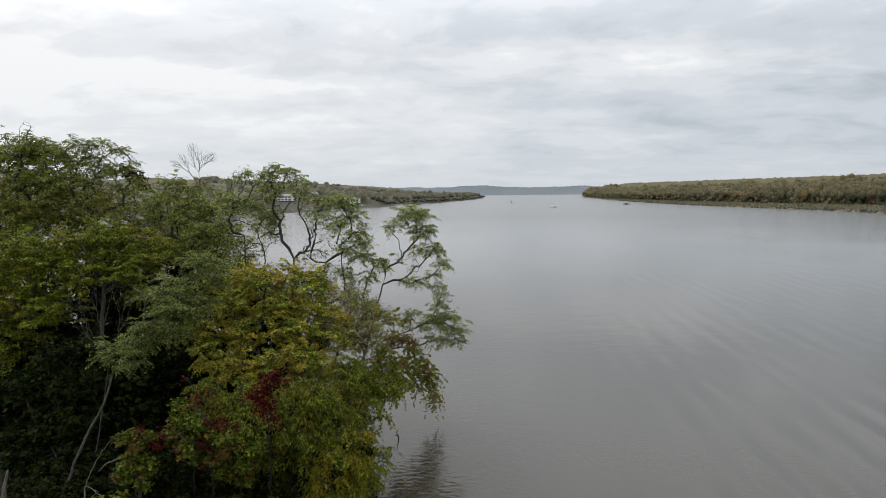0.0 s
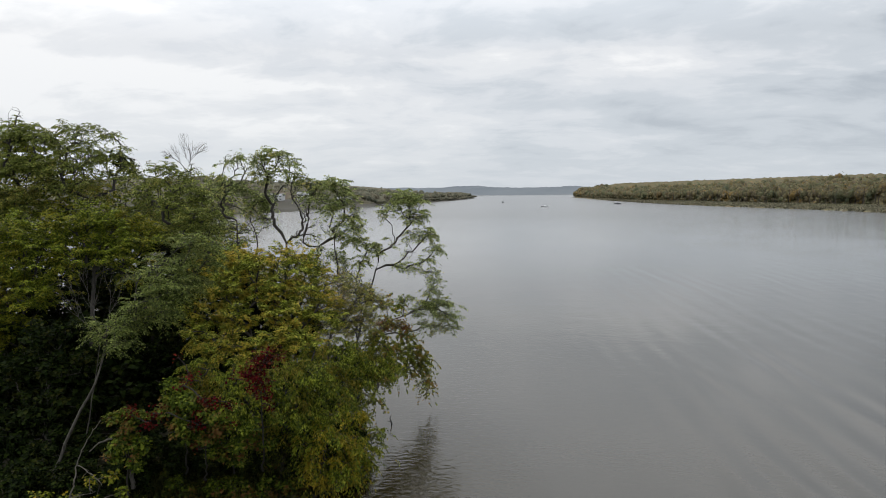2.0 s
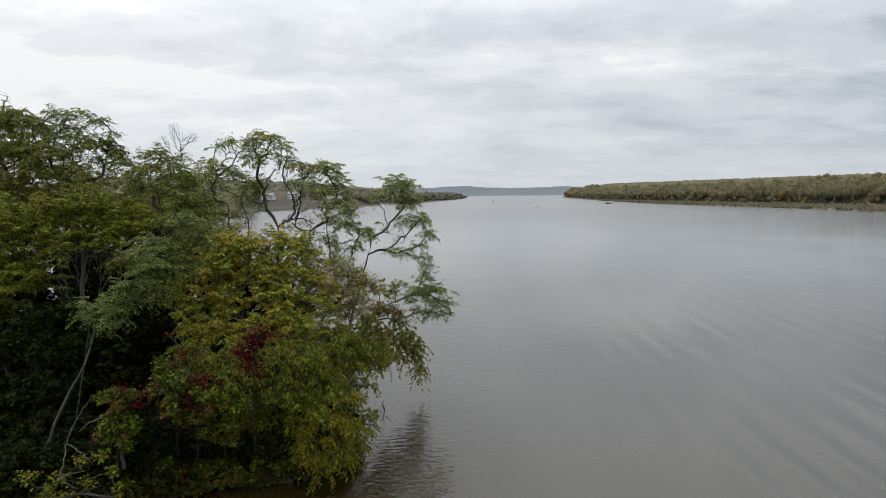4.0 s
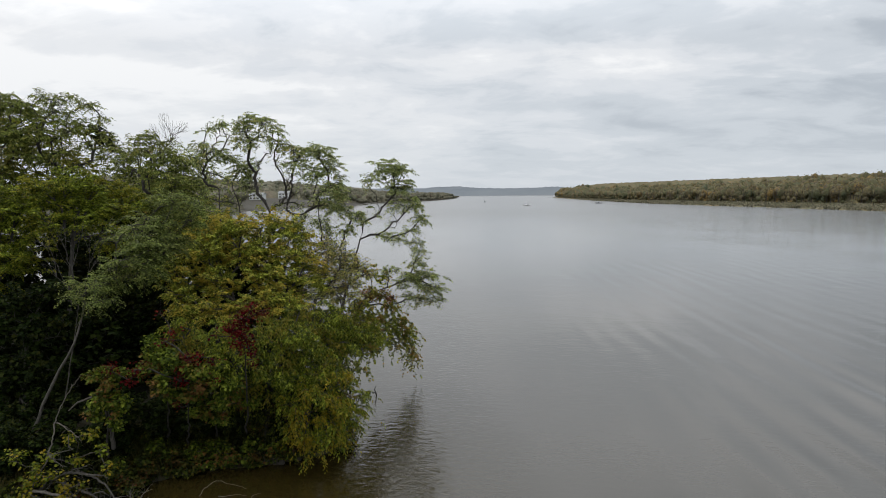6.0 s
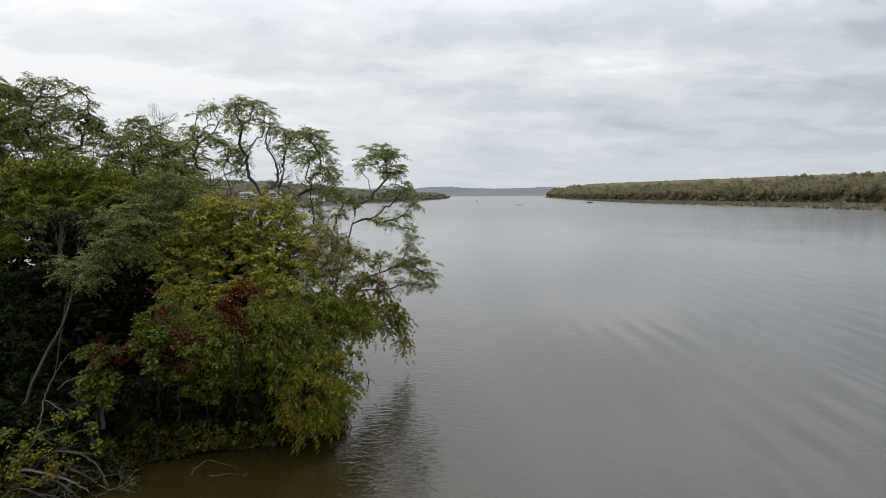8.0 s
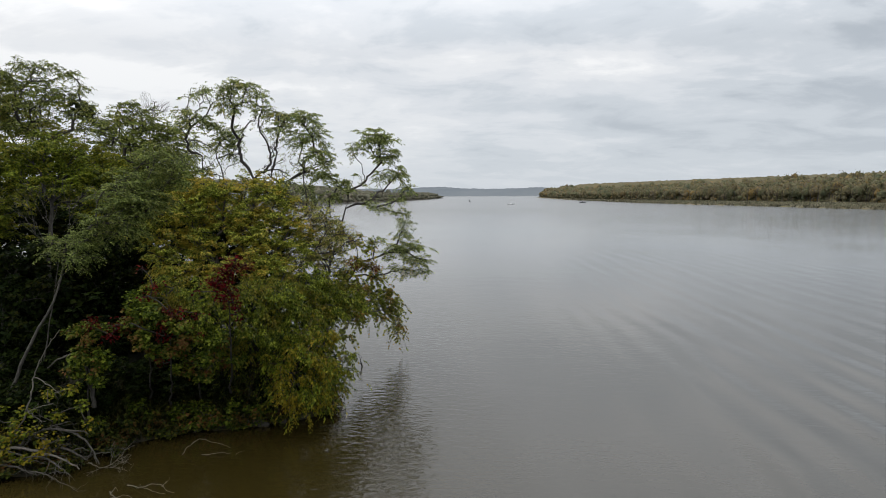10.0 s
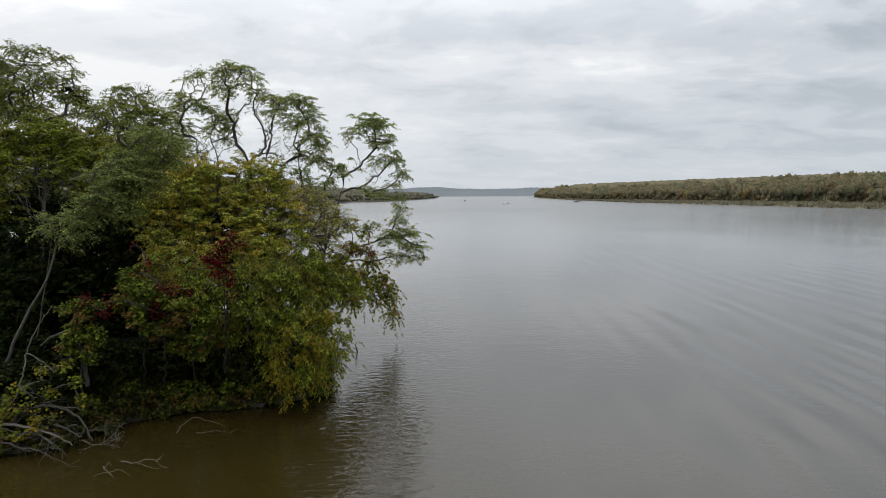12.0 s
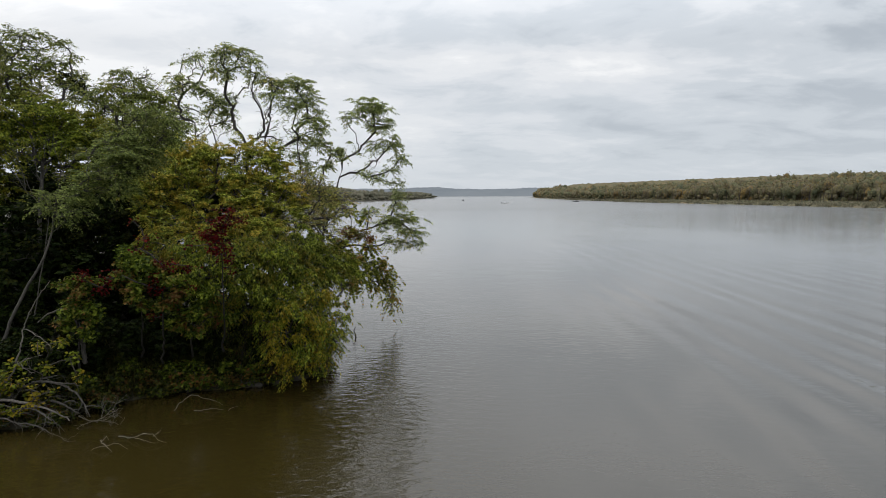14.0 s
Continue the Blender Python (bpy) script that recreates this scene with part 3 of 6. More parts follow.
# autumn leaf colours, greyed a little to paint in the haze of distance
FAR_AUTUMN_HAZY = canopy_material("far_autumn_canopy_hazy", [(0.33, (0.080, 0.094, 0.060)), (0.42, (0.128, 0.132, 0.066)), (0.48, (0.136, 0.122, 0.080)), (0.53, (0.185, 0.158, 0.070)), (0.59, (0.130, 0.112, 0.084)), (0.67, (0.230, 0.162, 0.060))], 0.11)
FAR_GREY_HAZY = canopy_material("far_grey_canopy_hazy", [(0.34, (0.098, 0.104, 0.074)), (0.50, (0.148, 0.142, 0.098)), (0.62, (0.178, 0.158, 0.112)), (0.72, (0.148, 0.122, 0.092))], 0.05)
REED = leaf_material("reed_blade", [(0.0, (0.135, 0.132, 0.088)), (0.5, (0.178, 0.170, 0.112)), (1.0, (0.222, 0.203, 0.148))],
                     [(0.0, (0.150, 0.160, 0.085)), (1.0, (0.210, 0.183, 0.122))], 0.35, 0.03, 0.15, 0.8)


def canopy(name, label, poly, box, step, height, mat):
    """The closed roof of leaves between the crowns, down to the ground at the wood's edge; height gives it over the ground."""
    x, y = np.meshgrid(np.arange(box[0], box[1], step), np.arange(box[2], box[3], step * 1.3))
    k, n = x.shape
    x, y = x + rng.uniform(-0.35, 0.35, x.shape) * step, y + rng.uniform(-0.35, 0.35, x.shape) * step
    d = depth_in(x, y, poly)
    h = height(x, y, d)
    z = np.where(h > 0.3, ground_height(x, y) + h + rng.normal(0, 0.7, x.shape) * (h > 3), ground_height(x, y) - 0.6)
    i = (np.arange(k - 1)[:, None] * n + np.arange(n - 1)[None]).ravel()
    f = np.stack([i, i + 1, i + n + 1, i + n], 1)
    f = f[(h.ravel()[f] > 0.3).any(1)]
    used, inv = np.unique(f, return_inverse=True)
    return tagged(new(name, mesh_from(name, np.stack([x, y, z], -1).reshape(-1, 3)[used], [inv.reshape(-1, 4)], [mat], True)), label, "woods", kind="stuff")


def woods(name, label, spots, clumps, mat, clump=0.08, floor=-0.9, open_side=None):
    """spots: rows of x, y, ground z, height, crown radius. Each crown is a lumpy mass under a coat of leaf clumps; floor: how low it reaches, where open_side says so."""
    bm = bmesh.new()
    bmesh.ops.create_icosphere(bm, subdivisions=2, radius=1.0)
    ball = np.array([v.co[:] for v in bm.verts])
    tri = np.array([[v.index for v in f.verts] for f in bm.faces])
    bm.free()
    top = tri[ball[tri, 2].mean(1) > 0.0]
    vs, quads, tris, at = [], [], [], 0

    def shaped(d, x, y, z, h, r):
        w = 0.84 + 0.14 * np.sin(d[:, 0] * 3.7 + x) * np.cos(d[:, 1] * 4.1 + y) + 0.09 * np.sin(d[:, 2] * 6.0 + x * 1.3 + d[:, 0] * 4.0)
        low = np.maximum(-d[:, 2], 0)
        w = w * (1 - 0.3 * low)
        return np.stack([x + d[:, 0] * r * w, y + d[:, 1] * r * w, z + h * 0.53 + d[:, 2] * h * 0.47 * w], 1)

    for i, (x, y, z, h, r) in enumerate(spots):
        mid = np.array([x, y, z + h * 0.53])
        core = shaped(ball, x, y, z, h, r)
        vs.append(mid + (core - mid) * (0.66 + 0.13 * rng.uniform(-1, 1, (len(ball), 1))))
        bare_side = open_side is None or open_side[i]
        tris.append((tri if bare_side else top) + at)
        at += len(ball)
        n = clumps(i, y)
        d = unit(rng.normal(0, 1, (n, 3)))
        lowest = floor if bare_side else 0.2
        d[:, 2] = lowest + (d[:, 2] + 1) * 0.5 * (1 - lowest)
        d = unit(d)
        p = mid + (shaped(d, x, y, z, h, r) - mid) * rng.uniform(0.62, 0.97, (n, 1))
        face = unit(d + np.array([0, 0, 0.35]) + rng.normal(0, 0.38, (n, 3)))
        a = unit(np.cross(rng.normal(0, 1, (n, 3)), face))
        c = np.cross(face, a)
        s = (h * clump * rng.uniform(0.35, 1.05, n))[:, None]
        q = np.stack([p - a * s * 0.5, p + c * s * 0.45, p + a * s * 0.55, p - c * s * 0.5], 1)
        vs.append(q.reshape(-1, 3))
        quads.append(np.arange(n)[:, None] * 4 + np.arange(4)[None] + at)
        at += 4 * n
    return tagged(new(name, mesh_from(name, np.concatenate(vs), [np.concatenate(tris), np.concatenate(quads)], [mat], True)), label, "woods", kind="stuff")


def scatter(poly, box, step, inset, seed):
    """An uneven planting of the land inside poly, behind the inset."""
    g = np.random.default_rng(seed)
    x, y = np.meshgrid(np.arange(box[0], box[1], step), np.arange(box[2], box[3], step))
    x, y = (x + g.uniform(-0.48, 0.48, x.shape) * step).ravel(), (y + g.uniform(-0.48, 0.48, y.shape) * step).ravel()
    d = depth_in(x, y, poly)
    k = (d > inset(y)) & (d < inset(y) + 300)
    return x[k], y[k], d[k], g


def east_inset(y):
    return np.interp(y, [300, 560, 800, 1100, 1500], [72, 52, 28, 8, 4])


x, y, d, g = scatter(EAST, (160, 600, 300, 1560), 5.8, east_inset, 3)
deep_in = d - east_inset(y)
k = (x / y < 0.76) & (deep_in < np.interp(y, [400, 700, 1200], [210, 110, 50])) & ((deep_in < 40) | (g.uniform(0, 1, len(x)) < 0.6))
x, y, deep_in = x[k], y[k], deep_in[k]
hgt = g.normal(14.1, 2.3, len(x)) * np.where(deep_in < 7, 0.85, 1.0) * np.where(y > 1380, 1.25, 1.0)
spots = np.stack([x, y, ground_height(x, y), hgt, hgt * g.uniform(0.24, 0.44, len(x))], 1)
canopy("far_canopy", "closed olive and ochre canopy of the far shore's woods", EAST, (170, 760, 290, 1600), 4.0, lambda x, y, d: 9.4 * smooth01((d - east_inset(y) - 5.0) / 5.0) * np.where(d < east_inset(y) + 320, 1, 0) + 0.7 * ripple(x, y, 0.45, 0.3), FAR_AUTUMN_HAZY)
woods("far_woods", "mixed autumn woods in olive and ochre on the far shore", spots, lambda i, yy: (240 if deep_in[i] < 12 else 80 if deep_in[i] < 40 else 44) if yy < 560 else (90 if deep_in[i] < 12 else 30) if yy < 800 else 14, FAR_AUTUMN_HAZY, 0.08, -0.9, deep_in < 12)
k = deep_in < 10
low = np.concatenate([np.stack([x[k] + g.uniform(-5, 4, k.sum()), y[k] + g.uniform(-3, 3, k.sum()), ground_height(x[k] - 4, y[k]) - 0.3, g.uniform(3, 8.5, k.sum()), g.uniform(1.4, 3.0, k.sum())], 1) for _ in range(2)])
woods("far_thicket", "low olive thicket at the foot of the far woods", low, lambda i, yy: 40 if yy < 600 else 14, FAR_AUTUMN_HAZY, 0.12)
k = (deep_in < 16) & (y < 700)
stems = [(np.array([(a - 3.2, b_, c), (a - 3.0, b_, c + h * 0.35), (a - 2.8 + h * 0.02, b_, c + h * 0.75)]), np.array([0.20, 0.16, 0.08])) for a, b_, c, h in zip(x[k], y[k], ground_height(x[k] - 3, y[k]), hgt[k])]
v, f = tubes(stems)
tagged(new("far_trunks", mesh_from("far_trunks", v, [f], [BARK_GREY], True)), "grey trunks at the edge of the far woods", "woods", kind="stuff")
x, y, d, g = scatter(WEST, (-560, 5, 380, 1560), 8.4, lambda yy: 2 + 0 * yy, 4)
k = (x > -0.46 * y) & (d < np.interp(y, [600, 1000], [300, 160])) & ((d < 40) | (g.uniform(0, 1, len(x)) < 0.5)) & ~((x > -240) & (x < -66) & (y > 480) & (y < 592) & (d < 60)) & ~((x < -0.232 * y) & (x > -0.34 * y) & (y < 580))
x, y, d = x[k], y[k], d[k]
hgt = g.normal(12.0, 1.6, len(x)) * np.where(d < 14, 0.85, 1.0)
spots = np.stack([x, y, ground_height(x, y), hgt, hgt * g.uniform(0.32, 0.48, len(x))], 1)
clearing = lambda x, y, d: ((x > -240) & (x < -66) & (y > 480) & (y < 606) & (d < 60)) | ((x < -0.225 * y) & (x > -0.35 * y) & (y < 590))
canopy("far_canopy", "closed grey-brown canopy of the low wooded point", WEST, (-700, 10, 330, 1600), 4.5, lambda x, y, d: np.where(clearing(x, y, d), 0, 7.2 * smooth01((d - 9.0) / 6.0) + 0.6 * ripple(x, y, 0.4, 0.9) * smooth01((d - 12) / 6)), FAR_GREY_HAZY)
woods("far_woods", "grey-brown thinning woods on a low wooded point", spots, lambda i, yy: (80 if d[i] < 16 else 16) if yy < 800 else 12, FAR_GREY_HAZY, 0.085, -0.9, d < 16)
rim = []
for (x0, y0), (x1, y1) in zip(WEST[2:12], WEST[3:13]):
    m = max(2, int(math.hypot(x1 - x0, y1 - y0) / 3.2))
    rim += [(x0 + (x1 - x0) * q / m + g.normal(1.5, 2.5), y0 + (y1 - y0) * q / m + g.normal(-1.5, 2.5), -0.2, g.uniform(3, 7.5), g.uniform(2.4, 4.4)) for q in range(m)]
woods("far_thicket", "grey-brown thicket along the low point's shore", [p for p in rim if not (-135 < p[0] < -68 and 515 < p[1] < 612) and not (-0.34 * p[1] < p[0] < -0.232 * p[1])], lambda i, yy: 70, FAR_GREY_HAZY, 0.13)


def reed_bed(name, label, x, y, h, wid, mat):
    n = len(x)
    a = rng.uniform(0, math.pi, n)
    s = np.stack([np.cos(a), np.sin(a), 0 * a], 1) * wid[:, None]
    p = np.stack([x, y, ground_height(x, y) - 0.05], 1)
    lean = np.stack([rng.normal(0, 0.5, n) * h, rng.normal(0, 0.5, n) * h, h], 1)
    v = np.stack([p - s, p + s, p + lean + s * 0.5, p + lean - s * 0.4], 1).reshape(-1, 3)
    return tagged(new(name, mesh_from(name, v, [np.arange(4 * n).reshape(-1, 4)], [mat])), label, "reeds", kind="stuff")


g = np.random.default_rng(5)
y = 288 + 760 * g.uniform(0, 1, 52000) ** 1.7
x = np.interp(y, [288, 318, 362, 432, 560, 800, 1100], [204, 193, 192, 181, 165, 167, 190]) + g.uniform(0, 1, 52000) * (np.interp(y, [300, 560, 800, 1100], [110, 66, 38, 14]))
d = depth_in(x, y, EAST)
k = (d > 0.3) & (x / y < 0.8)
x, y = x[k], y[k]
reed_bed("marsh_reeds", "olive-brown marsh reeds along the far shore", x, y, g.uniform(0.6, 1.4, len(x)), g.uniform(0.35, 0.8, len(x)), REED)

# the last hills: a self-lit backdrop, haze blue put into its emission
m = bpy.data.materials.new("distant_hills_glow")
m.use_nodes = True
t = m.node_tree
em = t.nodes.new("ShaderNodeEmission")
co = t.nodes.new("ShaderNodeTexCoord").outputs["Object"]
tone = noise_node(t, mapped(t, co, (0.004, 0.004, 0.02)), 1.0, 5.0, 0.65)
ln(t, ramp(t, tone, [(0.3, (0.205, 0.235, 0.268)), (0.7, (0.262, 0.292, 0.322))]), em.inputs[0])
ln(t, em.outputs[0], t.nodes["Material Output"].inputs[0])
ridge = np.linspace(-1500, 2600, 420)
verts, quads = [], []
for row, (yy, top) in enumerate(((3250, 34.0), (3900, 46.0))):
    crest = top + 7.0 * np.sin(ridge * 0.0045 + row * 2.0) + 4.5 * np.sin(ridge * 0.013 + 1.0 + row) + 1.3 * np.sin(ridge * 0.041 + row) + rng.normal(0, 0.8, len(ridge))
    n = len(ridge)
    for back, zz in ((0, -1.0 + 0 * crest), (40, crest * 0.6), (110, crest), (400, 0 * crest - 1)):
        verts.append(np.stack([ridge, yy + back + 60 * np.sin(ridge * 0.002 + row), zz], 1))
    o = row * 4 * n
    for s in range(3):
        i = np.arange(n - 1) + s * n + o
        quads.append(np.stack([i, i + 1, i + n + 1, i + n], 1))
tagged(new("backdrop", mesh_from("backdrop", np.concatenate(verts), [np.concatenate(quads)], [m], True)), "low wooded hills far up the river, glowing haze blue-grey", "hills", kind="structure")

# ---------------------------------------------------------------- the trees of the near bank
LOC = dict(leaf="frond", leaf_mat=LEAF_LOCUST, bark=BARK_DARK, size=0.17, swell=1.0, flat=0.6, thrift=0.34, wobble=0.06, rise=0.02, category="tree", group="locust trees on the bank", density=0.76, twigs=1.5, tip=0.006, tufts=30, spray=0.25, sag=0.6, stray=0.10)
plant("locust_tree", "open-crowned locust with dark crooked limbs leaning over the river", trunk=[(-5.48, 26.50, 0.90), (-5.02, 27.50, 4.26), (-4.41, 28.80, 6.95), (-4.23, 29.20, 7.72)],
      pads=[(-3.14, 29.80, 10.70, 0.63), (-2.59, 30.00, 10.55, 0.53), (-3.87, 29.40, 10.14, 0.39), (-2.50, 29.80, 9.81, 0.63), (-2.08, 30.00, 8.93, 0.53), (-1.67, 30.00, 8.28, 0.40), (-2.84, 30.50, 8.96, 0.35), (-2.13, 29.80, 7.75, 0.32),
            (-5.16, 28.00, 8.88, 0.49), (-4.47, 28.50, 8.48, 0.55), (-4.81, 28.00, 7.87, 0.40), (-5.61, 27.70, 7.95, 0.34), (-3.34, 29.00, 7.59, 0.28), (-2.80, 30.00, 7.44, 0.37), (-1.90, 30.20, 7.10, 0.32)], bare=[(-3.52, 29.50, 8.63, 0.42), (-2.91, 29.80, 8.13, 0.37), (-5.07, 28.00, 7.06, 0.40)],
      r0=0.116, **LOC)
plant("locust_tree", "low locust limb reaching out over the water with drooping leaves", trunk=[(-5.39, 27.00, 0.79), (-4.75, 28.70, 3.40), (-3.86, 29.80, 4.81), (-3.00, 30.50, 5.04)],
      pads=[(-3.11, 30.30, 5.85, 0.37), (-1.95, 31.00, 6.11, 0.41), (-1.56, 31.30, 5.47, 0.61), (-1.16, 31.50, 4.77, 0.56), (-0.99, 31.50, 4.21, 0.31), (-2.20, 31.30, 5.39, 0.50), (-2.71, 30.80, 5.14, 0.35), (-2.26, 31.30, 4.37, 0.36),
            (-1.72, 30.80, 6.66, 0.33), (-3.26, 30.30, 4.09, 0.24), (-1.72, 31.50, 4.21, 0.33)],
      r0=0.102, **LOC)
plant("locust_tree", "locust with a dense feathery crown on a dark forked trunk", trunk=[(-6.82, 26.00, 0.89), (-6.78, 26.80, 4.80), (-6.72, 27.50, 7.65), (-6.61, 27.60, 8.56)],
      pads=[(-6.22, 27.50, 11.20, 0.58), (-5.65, 27.60, 11.22, 0.51), (-6.58, 27.00, 10.77, 0.45), (-5.50, 28.00, 10.69, 0.52), (-5.89, 27.00, 10.31, 0.50), (-6.93, 27.50, 11.31, 0.36), (-7.34, 27.70, 11.63, 0.34), (-4.95, 28.00, 10.16, 0.22),
            (-5.19, 27.60, 9.92, 0.49), (-4.94, 27.50, 9.51, 0.34), (-5.45, 26.50, 9.56, 0.33), (-5.89, 28.00, 9.00, 0.35), (-5.25, 28.50, 9.29, 0.23), (-5.69, 27.00, 8.33, 0.31), (-6.39, 27.00, 8.52, 0.26)], bare=[(-6.14, 27.50, 9.43, 0.34), (-7.23, 27.50, 8.84, 0.39), (-5.47, 27.00, 7.63, 0.38), (-7.08, 27.50, 10.02, 0.29)],
      r0=0.122, **LOC)
plant("locust_tree", "tall locust with bare dead inner limbs and leafy tips", trunk=[(-8.17, 28.00, 0.71), (-8.14, 28.00, 4.72), (-8.12, 28.00, 7.67), (-8.14, 28.00, 8.69)],
      pads=[(-8.97, 27.30, 12.43, 0.41), (-8.50, 27.30, 12.59, 0.43), (-8.03, 27.30, 12.50, 0.34), (-8.76, 27.30, 11.74, 0.48), (-9.17, 27.50, 12.13, 0.32), (-7.61, 27.30, 12.20, 0.34), (-7.72, 27.80, 11.77, 0.32), (-8.07, 27.00, 11.91, 0.26)],
      bare=[(-7.57, 27.60, 10.86, 0.49), (-7.22, 27.60, 10.15, 0.54), (-8.65, 28.00, 10.80, 0.45), (-7.10, 28.00, 9.48, 0.54), (-8.92, 28.00, 9.84, 0.40), (-8.17, 28.50, 11.36, 0.40), (-6.75, 28.00, 8.88, 0.40), (-7.46, 27.50, 9.20, 0.39)],
      r0=0.136, **LOC)
plant("locust_tree", "slender locust with a thinning half-bare top", trunk=[(-10.47, 28.00, 1.22), (-10.32, 28.00, 6.93), (-10.35, 28.00, 9.12), (-10.35, 28.00, 9.72)],
      pads=[(-10.57, 27.70, 11.34, 0.46), (-11.21, 28.00, 11.63, 0.37), (-10.21, 28.00, 11.23, 0.40), (-9.80, 28.20, 11.07, 0.32), (-10.93, 27.50, 10.95, 0.32), (-10.85, 28.00, 12.27, 0.27), (-10.29, 28.00, 12.51, 0.25)],
      bare=[(-10.29, 28.00, 12.34, 0.54), (-9.94, 28.00, 11.99, 0.35), (-10.86, 28.00, 9.72, 0.45), (-9.82, 28.00, 9.48, 0.40), (-11.20, 28.00, 10.32, 0.40)], r0=0.088, **LOC)
plant("locust_tree", "leaning slender locust with a small tufted crown", trunk=[(-9.70, 28.50, 1.12), (-9.63, 28.50, 6.94), (-9.65, 28.50, 8.92), (-9.94, 28.50, 9.95)],
      pads=[(-9.55, 28.50, 10.58, 0.45), (-9.17, 28.50, 10.83, 0.33), (-9.63, 28.00, 10.15, 0.35), (-9.23, 29.00, 10.33, 0.31), (-9.49, 29.00, 9.83, 0.23)], bare=[(-10.87, 28.40, 10.37, 0.30), (-9.12, 29.00, 9.59, 0.26)],
      r0=0.082, **LOC)
GREYISH = dict(LOC, leaf_mat=LEAF_LOCUST_DEEP, flat=0.7)
plant("locust_tree", "grey-green locust with a broad layered crown", trunk=[(-13.99, 29.00, 1.03), (-13.64, 29.30, 6.95), (-13.77, 29.50, 8.49)],
      pads=[(-14.30, 29.80, 12.20, 0.39), (-13.88, 29.80, 11.95, 0.39), (-14.44, 29.50, 11.52, 0.42), (-15.24, 29.80, 11.39, 0.42), (-13.25, 30.00, 11.99, 0.24), (-13.31, 29.50, 11.22, 0.63), (-12.69, 29.80, 10.86, 0.66), (-12.08, 29.50, 10.09, 0.55), (-13.61, 29.00, 10.50, 0.64),
            (-12.53, 28.50, 9.94, 0.68), (-15.12, 30.00, 10.58, 0.53), (-15.74, 30.00, 11.04, 0.37), (-11.64, 29.00, 9.41, 0.38), (-14.31, 28.80, 9.38, 0.69), (-13.06, 28.50, 9.11, 0.68), (-11.95, 28.50, 8.92, 0.53)],
      bare=[(-13.11, 30.00, 12.24, 0.37), (-15.90, 30.00, 10.32, 0.48)], r0=0.136, **GREYISH)
plant("locust_tree", "tall spreading locust with a high airy crown", trunk=[(-19.81, 31.30, 0.60), (-19.38, 31.30, 7.79), (-19.15, 31.30, 10.75)],
      pads=[(-19.97, 31.00, 14.24, 0.52), (-19.31, 31.00, 14.11, 0.47), (-18.70, 31.30, 14.19, 0.41), (-19.08, 31.00, 13.54, 0.49), (-19.63, 30.60, 13.24, 0.54), (-18.04, 31.30, 13.93, 0.36), (-17.57, 31.30, 13.77, 0.36), (-17.27, 31.30, 13.27, 0.33), (-18.49, 31.30, 13.14, 0.22),
            (-20.06, 30.60, 12.47, 0.65), (-19.09, 30.30, 12.29, 0.59), (-18.62, 30.30, 11.52, 0.59), (-17.96, 31.00, 12.08, 0.36), (-17.57, 31.00, 11.82, 0.41), (-17.15, 31.00, 11.29, 0.30), (-19.67, 30.30, 11.26, 0.64), (-17.99, 30.30, 10.95, 0.43), (-18.48, 30.60, 12.73, 0.59), (-17.66, 31.00, 12.81, 0.55), (-16.88, 31.00, 12.29, 0.44)],
      r0=0.163, **dict(LOC, leaf_mat=LEAF_LOCUST_DEEP, density=0.50))
plant("locust_tree", "full-crowned green locust at the wood's edge", trunk=[(-23.19, 31.00, 0.66), (-22.48, 31.00, 7.77), (-22.10, 31.00, 11.76)],
      pads=[(-21.05, 31.00, 13.72, 0.71), (-21.82, 31.00, 14.11, 0.71), (-22.76, 31.00, 13.84, 0.77), (-21.43, 30.50, 12.45, 0.92), (-22.74, 30.50, 12.44, 0.97), (-20.62, 30.20, 11.62, 0.75), (-21.82, 30.00, 10.82, 0.95), (-23.09, 30.00, 11.08, 0.95)],
      bare=[(-22.88, 31.50, 15.01, 0.50), (-23.11, 31.50, 14.22, 0.45)], r0=0.170, **dict(LOC, leaf_mat=LEAF_LOCUST_DEEP))
plant("bare_tree", "leafless grey dead tree standing among the crowns", trunk=[(-21.36, 45.96, 1.20), (-20.73, 45.96, 8.47), (-20.52, 45.96, 12.20), (-20.52, 45.96, 13.23)], pads=[],
      bare=[(-20.76, 45.96, 14.59, 0.66), (-21.64, 45.96, 14.07, 0.70), (-19.71, 45.96, 14.32, 0.66), (-22.36, 45.96, 13.86, 0.49), (-20.95, 45.96, 15.16, 0.36), (-19.36, 45.96, 14.45, 0.36)], leaf="frond", leaf_mat=LEAF_LOCUST, bark=BARK_GREY,
      category="tree", r0=0.052, thrift=0.75, wobble=0.03, tip=0.0045, twigs=2.6)
GREEN = dict(density=0.82, spray=0.42, sag=0.15, stray=0.22, twigs=1.2, leaf="frond", leaf_mat=LEAF_GREEN, bark=BARK_DARK, size=0.19, flat=0.85, category="tree", group="leafy trees on the bank")
plant("leafy_tree", "bushy yellow-green tree with a full rounded crown", trunk=[(-15.89, 25.00, 0.44), (-15.60, 25.30, 5.34), (-15.48, 25.50, 7.78)],
      pads=[(-16.60, 25.50, 9.49, 0.81), (-15.98, 26.30, 9.74, 0.84), (-15.10, 26.30, 9.23, 0.74), (-14.67, 27.00, 9.71, 0.57), (-16.12, 25.00, 8.45, 0.60), (-15.12, 25.50, 8.44, 0.61), (-14.44, 26.30, 8.73, 0.70), 
            (-14.44, 26.20, 7.68, 0.46), (-13.96, 26.80, 9.07, 0.52)], r0=0.2, **GREEN)
